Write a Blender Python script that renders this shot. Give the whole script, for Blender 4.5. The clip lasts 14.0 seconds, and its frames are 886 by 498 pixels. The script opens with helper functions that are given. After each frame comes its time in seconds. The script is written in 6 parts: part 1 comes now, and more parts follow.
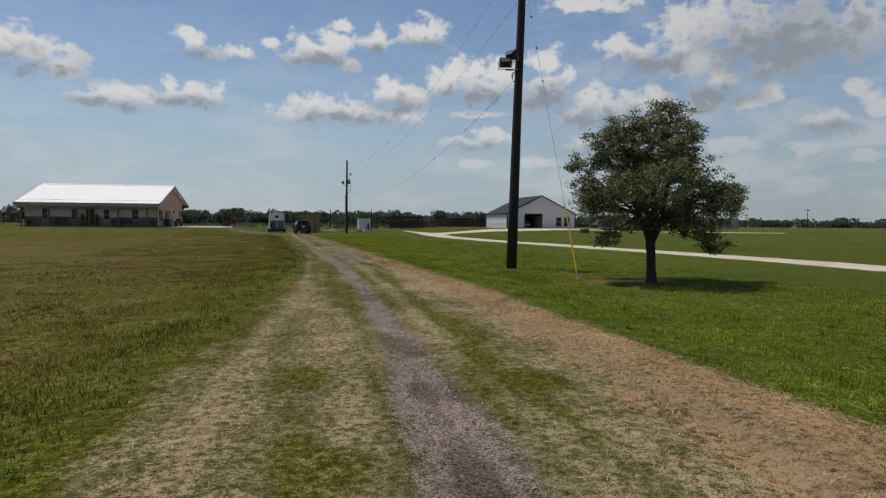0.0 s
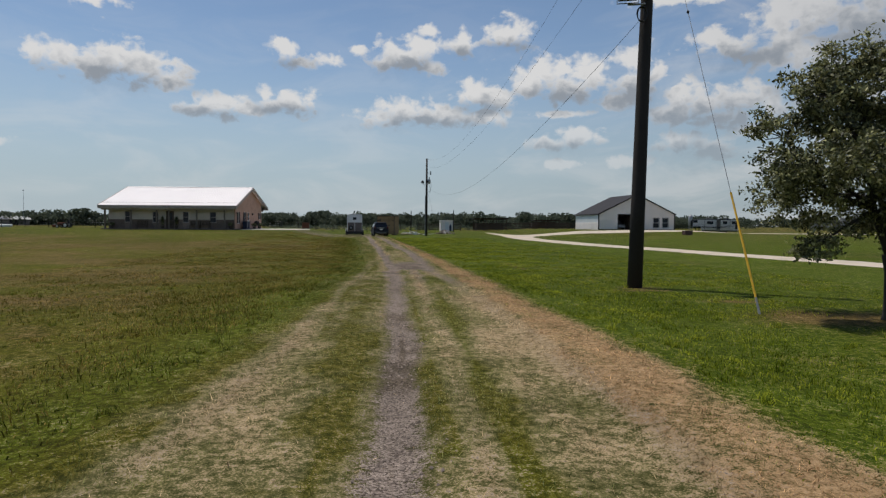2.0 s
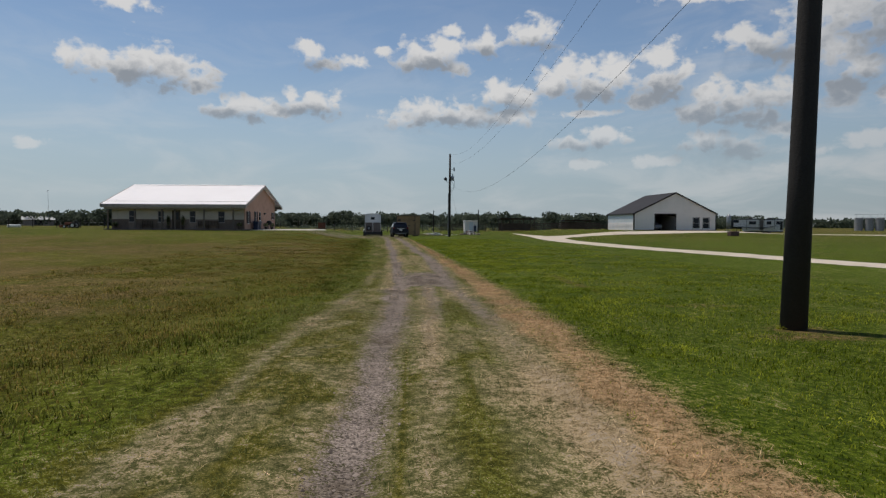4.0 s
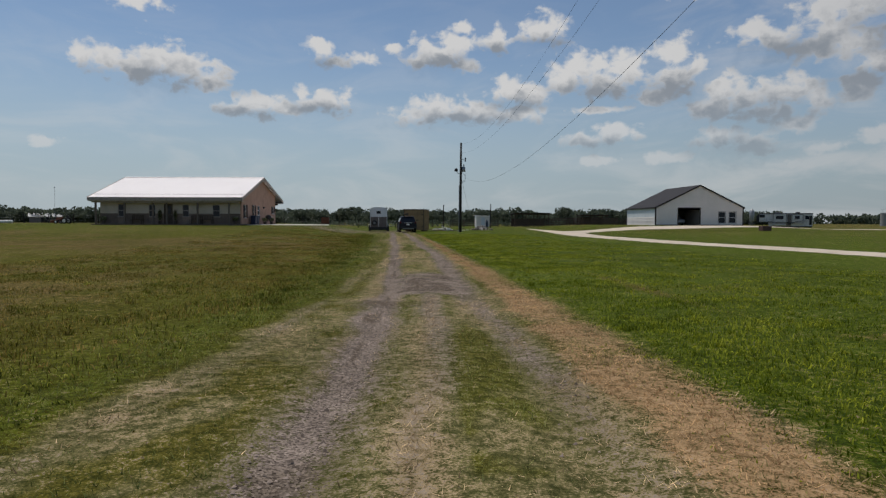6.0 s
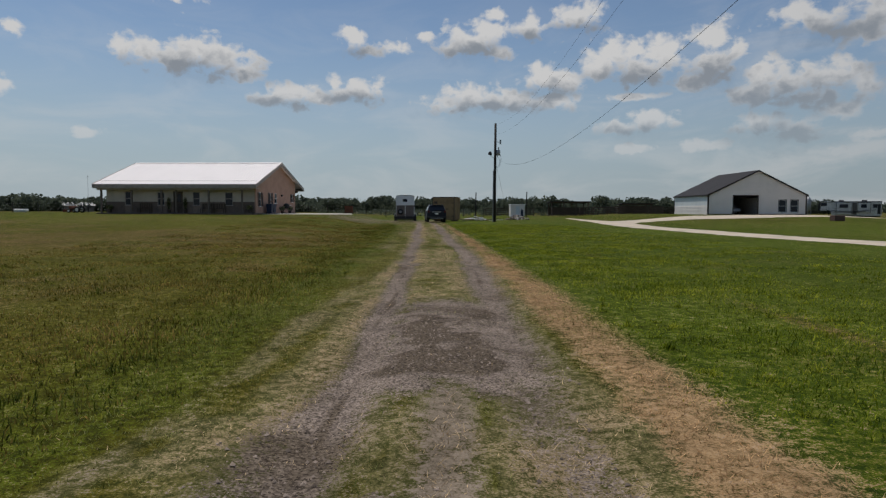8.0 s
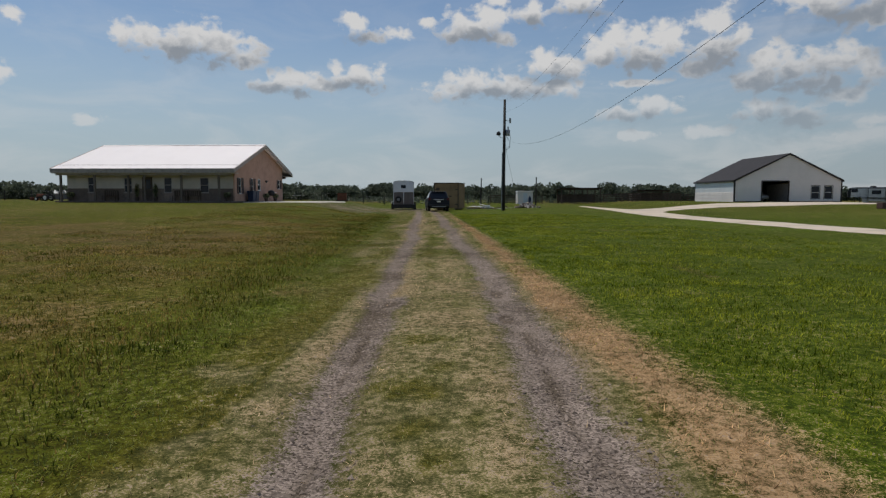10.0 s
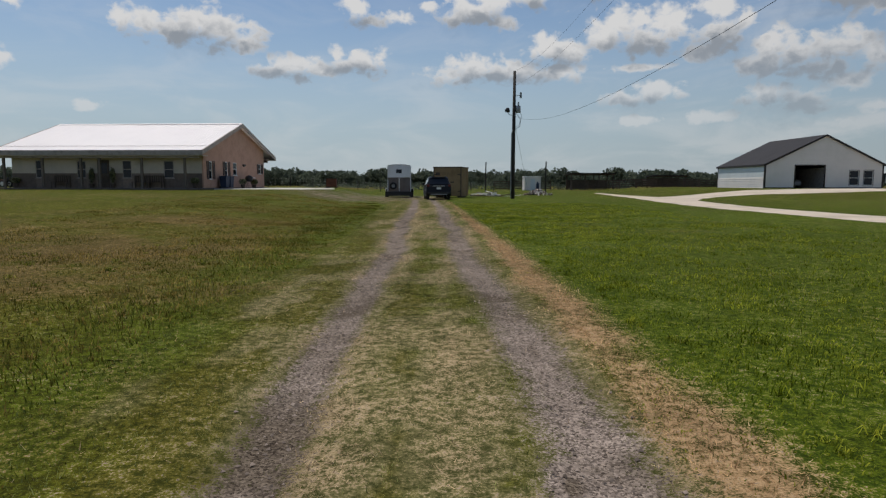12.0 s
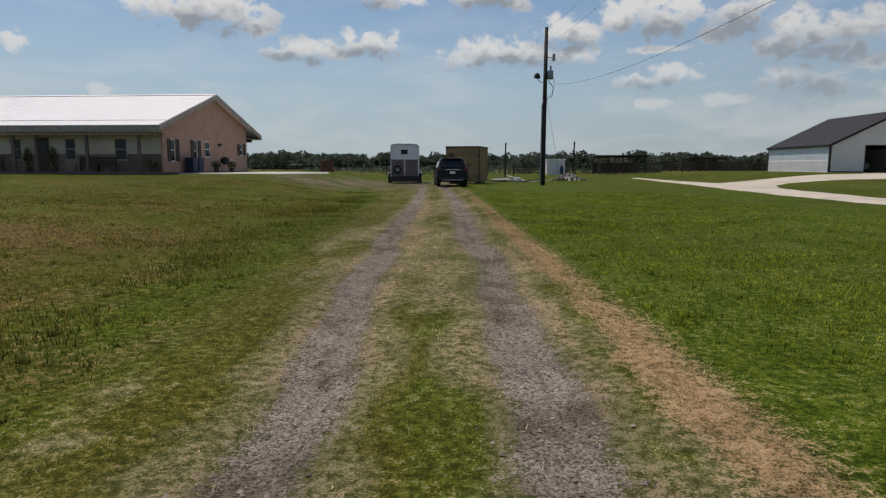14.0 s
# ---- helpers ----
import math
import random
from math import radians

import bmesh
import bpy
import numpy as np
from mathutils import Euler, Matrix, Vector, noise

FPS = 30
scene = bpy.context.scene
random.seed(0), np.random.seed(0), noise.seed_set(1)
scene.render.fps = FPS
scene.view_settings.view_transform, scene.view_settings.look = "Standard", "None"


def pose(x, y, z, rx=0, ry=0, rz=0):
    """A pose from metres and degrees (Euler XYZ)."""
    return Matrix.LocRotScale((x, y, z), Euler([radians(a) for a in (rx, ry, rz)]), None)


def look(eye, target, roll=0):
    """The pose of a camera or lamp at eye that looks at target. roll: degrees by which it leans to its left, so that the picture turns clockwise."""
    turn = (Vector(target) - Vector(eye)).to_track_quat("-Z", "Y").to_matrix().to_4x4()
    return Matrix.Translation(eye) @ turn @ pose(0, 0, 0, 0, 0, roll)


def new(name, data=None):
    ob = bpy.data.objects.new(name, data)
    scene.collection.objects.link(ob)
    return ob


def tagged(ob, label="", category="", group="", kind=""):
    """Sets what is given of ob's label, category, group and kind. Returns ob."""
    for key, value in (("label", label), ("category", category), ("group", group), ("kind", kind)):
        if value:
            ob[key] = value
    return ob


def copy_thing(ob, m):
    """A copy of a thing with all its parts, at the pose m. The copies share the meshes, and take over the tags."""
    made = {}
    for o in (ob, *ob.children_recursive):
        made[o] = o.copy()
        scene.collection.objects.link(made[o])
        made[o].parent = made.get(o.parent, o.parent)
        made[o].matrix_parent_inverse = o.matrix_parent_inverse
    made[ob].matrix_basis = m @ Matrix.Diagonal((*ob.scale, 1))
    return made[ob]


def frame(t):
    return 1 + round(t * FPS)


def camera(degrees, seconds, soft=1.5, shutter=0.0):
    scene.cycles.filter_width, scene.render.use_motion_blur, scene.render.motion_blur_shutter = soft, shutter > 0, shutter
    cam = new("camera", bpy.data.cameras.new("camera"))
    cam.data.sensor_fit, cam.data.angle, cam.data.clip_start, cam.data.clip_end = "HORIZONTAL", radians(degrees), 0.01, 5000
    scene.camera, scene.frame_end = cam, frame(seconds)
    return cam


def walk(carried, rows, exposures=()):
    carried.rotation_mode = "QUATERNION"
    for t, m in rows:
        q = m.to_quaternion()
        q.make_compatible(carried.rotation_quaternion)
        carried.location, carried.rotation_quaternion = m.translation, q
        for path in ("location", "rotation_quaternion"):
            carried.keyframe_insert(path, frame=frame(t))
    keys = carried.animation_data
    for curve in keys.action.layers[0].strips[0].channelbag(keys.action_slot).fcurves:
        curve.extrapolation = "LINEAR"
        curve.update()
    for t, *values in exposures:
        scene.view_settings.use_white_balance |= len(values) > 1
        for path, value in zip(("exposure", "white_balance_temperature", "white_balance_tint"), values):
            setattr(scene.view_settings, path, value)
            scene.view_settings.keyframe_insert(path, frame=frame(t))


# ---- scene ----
cam = camera(70.5, 14.0, soft=1.3)

PATH = [
    (0, (-1.617, 2.046, 1.802), (-1.178, 3.996, 1.72), 0.5),
    (0.5, (-1.321, 3.435, 1.802), (-0.882, 5.385, 1.723), 0.4),
    (1, (-0.945, 5.115, 1.807), (-0.507, 7.065, 1.73), 0.2),
    (1.5, (-0.676, 6.574, 1.794), (-0.437, 8.558, 1.715), 0.3),
    (2, (-0.55, 7.78, 1.778), (-0.376, 9.771, 1.7), 0.3),
    (2.5, (-0.42, 9.327, 1.778), (-0.248, 11.318, 1.701), 0.2),
    (3, (-0.328, 10.82, 1.773), (-0.159, 12.811, 1.697), 0.3),
    (3.5, (-0.211, 12.243, 1.761), (-0.044, 14.235, 1.685), 0.2),
    (4, (-0.094, 13.675, 1.747), (0.004, 15.671, 1.67), 0.3),
    (6.5, (0.177, 20.121, 1.404), (0.24, 22.118, 1.31), 0.2),
    (7, (0.2, 21.784, 1.431), (0.261, 23.781, 1.327), 0.2),
    (7.5, (0.24, 23.662, 1.433), (0.299, 25.658, 1.321), 0.2),
    (8, (0.318, 25.035, 1.431), (0.281, 27.031, 1.309), 0.2),
    (10.5, (0.097, 33.691, 1.451), (0.053, 35.683, 1.277), 0.1),
    (11, (0.095, 35.362, 1.468), (0.05, 37.353, 1.282), 0.1),
    (11.5, (0.0, 37.266, 1.471), (-0.047, 39.256, 1.276), 0.1),
    (12, (0.023, 39.047, 1.477), (-0.025, 41.035, 1.27), 0.1),
    (12.5, (-0.033, 41.048, 1.467), (-0.083, 43.036, 1.249), 0.2),
    (13, (-0.125, 43.583, 1.456), (-0.176, 45.569, 1.227), 0.2),
    (13.5, (-0.228, 46.027, 1.444), (-0.28, 48.012, 1.205), 0.1),
    (14, (-0.33, 48.104, 1.442), (-0.417, 50.085, 1.184), 0.1),
]
EXPOSURES = [(0.0, 0.05), (1.5, 0.12), (3.0, 0.06), (4.0, 0.03), (6.5, -0.07), (8.0, -0.12), (10.5, 0.0), (13.0, 0.07), (14.0, 0.07)]
walk(cam, [(t, look(eye, target, roll)) for t, eye, target, roll in PATH], EXPOSURES)

# ---- world, sun and exposure ----
SKY_STRENGTH, CLOUD_STRENGTH, HAZE_STRENGTH, SUN_STRENGTH = 0.086, 0.66, 0.84, 2.95
SUN_EL, SUN_DIR = radians(69), Vector((-0.77, 0.64, 0)).normalized()

world = bpy.data.worlds.new("world")
scene.world = world
world.use_nodes = True
W = world.node_tree
W.nodes.clear()


def node(tree, kind, **values):
    """A new node with the named inputs set."""
    n = tree.nodes.new(kind)
    for key, value in values.items():
        n.inputs[key].default_value = value
    return n


def mixer(tree):
    n = tree.nodes.new("ShaderNodeMix")
    n.data_type = "RGBA"
    return n


def math_node(tree, op, a, b=None, c=None, clamp=False):
    n = tree.nodes.new("ShaderNodeMath")
    n.operation, n.use_clamp = op, clamp
    for i, v in enumerate((a, b, c)):
        if v is None:
            continue
        if isinstance(v, (int, float)):
            n.inputs[i].default_value = v
        else:
            tree.links.new(v, n.inputs[i])
    return n.outputs[0]


def smooth(tree, v, lo, hi, a=0.0, b=1.0):
    n = tree.nodes.new("ShaderNodeMapRange")
    n.interpolation_type = "SMOOTHSTEP"
    tree.links.new(v, n.inputs[0])
    for i, x in enumerate((lo, hi, a, b)):
        n.inputs[1 + i].default_value = x
    return n.outputs[0]


# clouds: azimuth, elevation, half width and half height in degrees, one group a bank
BANK_WEST = [(-27.9, 12.9, 1.0, 0.8), (-26.0, 12.6, 1.7, 1.0), (-24.3, 12.2, 1.9, 1.2), (-22.2, 13.1, 1.7, 1.4), (-20.4, 12.4, 2.0, 1.25), (-18.6, 11.8, 1.8, 1.1),
             (-14.8, 9.8, 2.6, 0.9), (-12.4, 9.7, 1.7, 0.6), (-10.8, 11.0, 0.7, 0.7), (-8.2, 10.5, 2.1, 0.9), (-10.2, 10.2, 1.5, 0.6), (-30.6, 6.0, 1.1, 0.4),
             (-35.3, 13.2, 0.8, 0.5), (-36.2, 9.1, 0.8, 0.7), (-24.3, 17.2, 2.3, 0.5), (-47, 12, 3, 1.4), (-50, 11.4, 3, 1.2), (-62, 10, 4, 1.4)]
BANK_MIDDLE = [(-9.1, 14.8, 1.2, 0.9), (-7.6, 13.7, 1.4, 0.5), (-5.4, 14.2, 1.1, 0.6), (-2.9, 15.2, 0.8, 0.4), (1.5, 14.9, 2.4, 1.2), (2.7, 15.7, 1.4, 0.7),
               (-0.3, 14.2, 1.5, 0.7), (4.0, 13.8, 1.4, 0.6), (3.7, 16.8, 1.1, 0.5), (6.5, 15.8, 1.2, 1.05), (10.6, 16.5, 1.8, 1.15), (11.8, 17.0, 1.2, 0.7),
               (-0.8, 9.3, 2.3, 0.75), (1.7, 10.1, 2.3, 1.05), (4.8, 9.6, 3.0, 0.85), (7.8, 11.5, 2.0, 1.05), (9.8, 11.0, 1.5, 0.85), (9.0, 9.6, 2.2, 0.65)]
BANK_EAST = [(12.6, 12.7, 1.5, 1.2), (13.8, 13.7, 1.1, 1.1), (15.5, 13.6, 1.1, 0.7), (18.0, 13.2, 1.7, 1.25), (16.4, 11.9, 2.8, 1.2), (21.9, 13.8, 1.5, 1.4),
             (21.6, 12.1, 2.2, 1.5), (20.9, 10.7, 1.8, 0.8), (23.5, 12.9, 0.8, 0.85), (25.4, 11.0, 1.4, 1.2), (27.6, 10.0, 2.4, 1.3), (30.2, 10.4, 2.2, 1.1),
             (32.4, 9.5, 1.1, 1.0), (25.2, 9.4, 2.0, 0.9), (28.8, 8.9, 2.7, 0.75), (25.3, 18.6, 4.0, 0.6)]
BANK_LOW_EAST = [(17.0, 7.7, 2.1, 0.75), (15.1, 7.1, 2.4, 0.6), (15.5, 9.7, 2.3, 0.3), (15.4, 5.3, 1.6, 0.45), (21.5, 5.4, 2.2, 0.45), (25.3, 7.1, 1.8, 0.8),
                 (28.1, 6.5, 2.1, 0.85), (31.1, 7.7, 1.5, 0.6), (30.8, 4.6, 0.9, 0.35), (27.8, 15.1, 1.6, 0.8), (29.7, 14.3, 1.9, 0.95), (32.1, 13.5, 2.0, 1.1),
                 (33.3, 14.3, 1.4, 1.15), (32.9, 5.7, 1.3, 0.5)]
BANK_FAR_EAST = [(32.8, 16.2, 2.2, 1.7), (35.3, 16.4, 2.6, 1.9), (38.7, 15.2, 3.3, 2.1), (42.3, 14.6, 3.5, 2.0), (45.4, 14.7, 2.9, 2.0), (40.5, 12.8, 2.8, 0.8),
                 (34.7, 13.4, 2.2, 1.1), (36.2, 11.9, 1.7, 0.9), (40.3, 10.6, 1.0, 0.75), (35.4, 10.2, 1.7, 1.0), (38.2, 9.7, 1.5, 0.7), (45.7, 10.5, 0.9, 0.6),
                 (43.8, 8.1, 1.5, 0.75), (47.1, 9.0, 1.0, 1.0), (42.7, 6.0, 1.5, 0.55), (46.4, 5.2, 1.1, 0.55), (37.0, 6.5, 2.0, 0.7), (60, 12, 6, 2.2), (75, 14, 6, 2)]
# the grey undersides, one for each heap
BASES = [(-22.5, 11.5, 5.4, 0.9), (-14.5, 9.2, 3.2, 0.5), (-9.0, 9.9, 2.8, 0.5), (-8.4, 13.7, 2.0, 0.5), (1.6, 13.9, 3.4, 0.7), (6.5, 15.0, 1.3, 0.5), (10.8, 15.6, 2.0, 0.5),
         (3.5, 9.0, 5.5, 0.7), (8.6, 10.5, 2.5, 0.6), (16.0, 11.2, 3.8, 0.9), (21.8, 11.0, 2.4, 1.2), (28.0, 8.9, 5.0, 1.1), (15.9, 6.8, 3.0, 0.5), (26.8, 6.2, 3.6, 0.8),
         (30.5, 13.5, 3.5, 0.8), (41.0, 14.0, 6.5, 1.9), (36.0, 10.6, 3.0, 0.9), (44.0, 7.5, 2.0, 0.5), (62, 11, 8, 2)]

# density of cloud at a point of (azimuth, elevation), and how deep it lies in an underside
G = bpy.data.node_groups.new("cloud_density", "ShaderNodeTree")
G.interface.new_socket("at", in_out="INPUT", socket_type="NodeSocketVector")
G.interface.new_socket("density", in_out="OUTPUT", socket_type="NodeSocketFloat")
g_in, g_out = G.nodes.new("NodeGroupInput"), G.nodes.new("NodeGroupOutput")
G.interface.new_socket("under", in_out="OUTPUT", socket_type="NodeSocketFloat")


across = node(G, "ShaderNodeSeparateXYZ")
G.links.new(g_in.outputs[0], across.inputs[0])


def nearest(lobes, wider, taller, lift, soft):
    """How near a point lies to the middle of any of the lobes: 0 there, 1 at its rim."""
    near = None
    for az, el, hw, hh in lobes:
        hw, hh = hw * wider, hh * taller
        u = math_node(G, "MULTIPLY_ADD", across.outputs[0], 1 / hw, -az / hw)
        v = math_node(G, "MULTIPLY_ADD", across.outputs[1], 1 / hh, -(el + lift) / hh)
        rim = math_node(G, "MULTIPLY_ADD", u, u, math_node(G, "MULTIPLY", v, v))
        near = rim if near is None else math_node(G, "SMOOTH_MIN", near, rim, soft)
    return math_node(G, "SQRT", math_node(G, "MAXIMUM", near, 0.0))


near_any = nearest(BANK_WEST + BANK_MIDDLE + BANK_EAST + BANK_LOW_EAST + BANK_FAR_EAST, 1.22, 1.30, 0.1, 0.30)
near_base = nearest(BASES, 1.15, 1.5, -0.1, 0.2)
stretch = node(G, "ShaderNodeMapping")
stretch.inputs["Scale"].default_value = (0.62, 0.80, 0)
G.links.new(g_in.outputs[0], stretch.inputs[0])
puff = node(G, "ShaderNodeTexNoise", Scale=1.0, Detail=7.0, Roughness=0.55, Distortion=0.15)
puff.noise_dimensions = "2D"
G.links.new(stretch.outputs[0], puff.inputs["Vector"])
rag = math_node(G, "MULTIPLY_ADD", puff.outputs["Fac"], -2.1, 0.98)
for heap_scale, heap_high in ((0.9, 0.20), (2.4, 0.12)):
    heap = node(G, "ShaderNodeTexVoronoi", Scale=heap_scale)
    heap.voronoi_dimensions, heap.feature = "2D", "SMOOTH_F1"
    heap.inputs["Smoothness"].default_value = 0.35
    bent = node(G, "ShaderNodeVectorMath")
    bent.operation = "ADD"
    G.links.new(stretch.outputs[0], bent.inputs[0]), G.links.new(puff.outputs["Color"], bent.inputs[1])
    G.links.new(bent.outputs[0], heap.inputs["Vector"])
    rag = math_node(G, "ADD", rag, math_node(G, "MULTIPLY_ADD", heap.outputs["Distance"], 2 * heap_high, -0.75 * heap_high))
G.links.new(math_node(G, "SUBTRACT", 1.0, math_node(G, "ADD", near_any, rag)), g_out.inputs[0])
G.links.new(math_node(G, "SUBTRACT", 1.0, math_node(G, "ADD", near_base, math_node(G, "MULTIPLY", rag, 0.8))), g_out.inputs[1])

coord = node(W, "ShaderNodeTexCoord")
sep = node(W, "ShaderNodeSeparateXYZ")
W.links.new(coord.outputs["Generated"], sep.inputs[0])
azim = math_node(W, "MULTIPLY", math_node(W, "ARCTAN2", sep.outputs[0], sep.outputs[1]), 180 / math.pi)
elev = math_node(W, "MULTIPLY", math_node(W, "ARCSINE", sep.outputs[2]), 180 / math.pi)
at = node(W, "ShaderNodeCombineXYZ")
W.links.new(azim, at.inputs[0]), W.links.new(elev, at.inputs[1])
here = node(W, "ShaderNodeGroup")
here.node_tree = G
W.links.new(at.outputs[0], here.inputs[0])
cover = smooth(W, here.outputs[0], -0.10, 0.66)
thin = math_node(W, "MULTIPLY", cover, smooth(W, elev, 3.0, 12.0, 0.42, 0.95))
# a thin, streaky veil between the heaps
streak = node(W, "ShaderNodeMapping")
streak.inputs["Scale"].default_value = (0.10, 0.34, 0)
W.links.new(at.outputs[0], streak.inputs[0])
veil = node(W, "ShaderNodeTexNoise", Scale=1.0, Detail=6.0, Roughness=0.6, Distortion=0.4)
veil.noise_dimensions = "2D"
W.links.new(streak.outputs[0], veil.inputs["Vector"])
wisps = math_node(W, "MULTIPLY", smooth(W, veil.outputs["Fac"], 0.38, 0.74), math_node(W, "ADD", smooth(W, elev, 20.0, 6.0, 0.05, 0.22), smooth(W, azim, 14.0, 36.0, 0.0, 0.30)))
thin = math_node(W, "MAXIMUM", thin, wisps)
# the undersides are shaded, most under the thick bank in the east
shade = math_node(W, "MULTIPLY", smooth(W, here.outputs[1], -0.35, 0.85, 1.0, 0.08), smooth(W, azim, 16.0, 40.0, 1.0, 0.70))
puffs = mixer(W)
puffs.inputs[6].default_value, puffs.inputs[7].default_value = (0.33, 0.37, 0.425, 1), (0.97, 0.96, 0.95, 1)
W.links.new(shade, puffs.inputs[0])
sky = node(W, "ShaderNodeTexSky")
sky.sky_type, sky.sun_disc, sky.sun_elevation, sky.sun_rotation = "NISHITA", False, SUN_EL, math.atan2(SUN_DIR.x, SUN_DIR.y)
sky.air_density, sky.dust_density, sky.ozone_density = 1.0, 0.2, 1.5
clear, cloud, both, out = (node(W, k) for k in ("ShaderNodeBackground", "ShaderNodeBackground", "ShaderNodeMixShader", "ShaderNodeOutputWorld"))
clear.inputs[1].default_value, cloud.inputs[1].default_value = SKY_STRENGTH, CLOUD_STRENGTH
haze, hazy = node(W, "ShaderNodeBackground"), node(W, "ShaderNodeMixShader")
haze.inputs[0].default_value, haze.inputs[1].default_value = (0.385, 0.474, 0.545, 1), HAZE_STRENGTH
sunward = math_node(W, "ADD", math_node(W, "MULTIPLY", sep.outputs[0], SUN_DIR.x), math_node(W, "MULTIPLY", sep.outputs[1], SUN_DIR.y))
W.links.new(smooth(W, sunward, -0.25, 0.9, 0.76 * HAZE_STRENGTH, 1.05 * HAZE_STRENGTH), haze.inputs[1])
W.links.new(smooth(W, elev, 17.0, 0.0, 0.0, 0.88), hazy.inputs[0])
W.links.new(clear.outputs[0], hazy.inputs[1]), W.links.new(haze.outputs[0], hazy.inputs[2])
W.links.new(sky.outputs[0], clear.inputs[0]), W.links.new(puffs.outputs[2], cloud.inputs[0])
W.links.new(thin, both.inputs[0]), W.links.new(hazy.outputs[0], both.inputs[1]), W.links.new(cloud.outputs[0], both.inputs[2])
W.links.new(both.outputs[0], out.inputs[0])

sun = new("sun", bpy.data.lights.new("sun", "SUN"))
sun.data.energy, sun.data.angle, sun.data.color = SUN_STRENGTH, radians(0.55), (1.0, 0.935, 0.84)
sun_way = SUN_DIR * math.cos(SUN_EL) + Vector((0, 0, math.sin(SUN_EL)))
sun.matrix_world = look(sun_way * 60, (0, 0, 0))

# ---- materials ----


def mat(name, colour, rough=0.7, metal=0.0, vary=0.15, scale=3.0, fine=40.0, bump=0.2, dark=None, spec=0.4, island=0.0, each=0.0):
    """A surface with variation at two scales; dark: a second colour for stains; island, each: how far loose pieces or objects differ."""
    m = bpy.data.materials.new(name)
    m.use_nodes = True
    T = m.node_tree
    b = T.nodes["Principled BSDF"]
    tc = node(T, "ShaderNodeTexCoord")
    big = node(T, "ShaderNodeTexNoise", Scale=scale, Detail=5.0, Roughness=0.6)
    small = node(T, "ShaderNodeTexNoise", Scale=fine, Detail=3.0, Roughness=0.6)
    for n in (big, small):
        T.links.new(tc.outputs["Object"], n.inputs["Vector"])
    mix = mixer(T)
    mix.inputs[6].default_value = (*colour, 1)
    mix.inputs[7].default_value = (*(dark or [c * 0.55 for c in colour]), 1)
    T.links.new(smooth(T, big.outputs["Fac"], 0.42, 0.78), mix.inputs[0])
    value = math_node(T, "MULTIPLY_ADD", small.outputs["Fac"], vary * 2, 1 - vary)
    if island:
        geo = node(T, "ShaderNodeNewGeometry")
        value = math_node(T, "MULTIPLY", value, math_node(T, "MULTIPLY_ADD", geo.outputs["Random Per Island"], 2 * island, 1 - island))
    if each:
        info = node(T, "ShaderNodeObjectInfo")
        value = math_node(T, "MULTIPLY", value, math_node(T, "MULTIPLY_ADD", info.outputs["Random"], 2 * each, 1 - each))
    hsv = node(T, "ShaderNodeHueSaturation")
    T.links.new(mix.outputs[2], hsv.inputs["Color"]), T.links.new(value, hsv.inputs["Value"])
    T.links.new(hsv.outputs[0], b.inputs["Base Color"])
    b.inputs["Roughness"].default_value, b.inputs["Metallic"].default_value = rough, metal
    b.inputs["Specular IOR Level"].default_value = spec
    if bump:
        bp = node(T, "ShaderNodeBump", Strength=bump, Distance=0.01)
        T.links.new(small.outputs["Fac"], bp.inputs["Height"]), T.links.new(bp.outputs[0], b.inputs["Normal"])
    return m


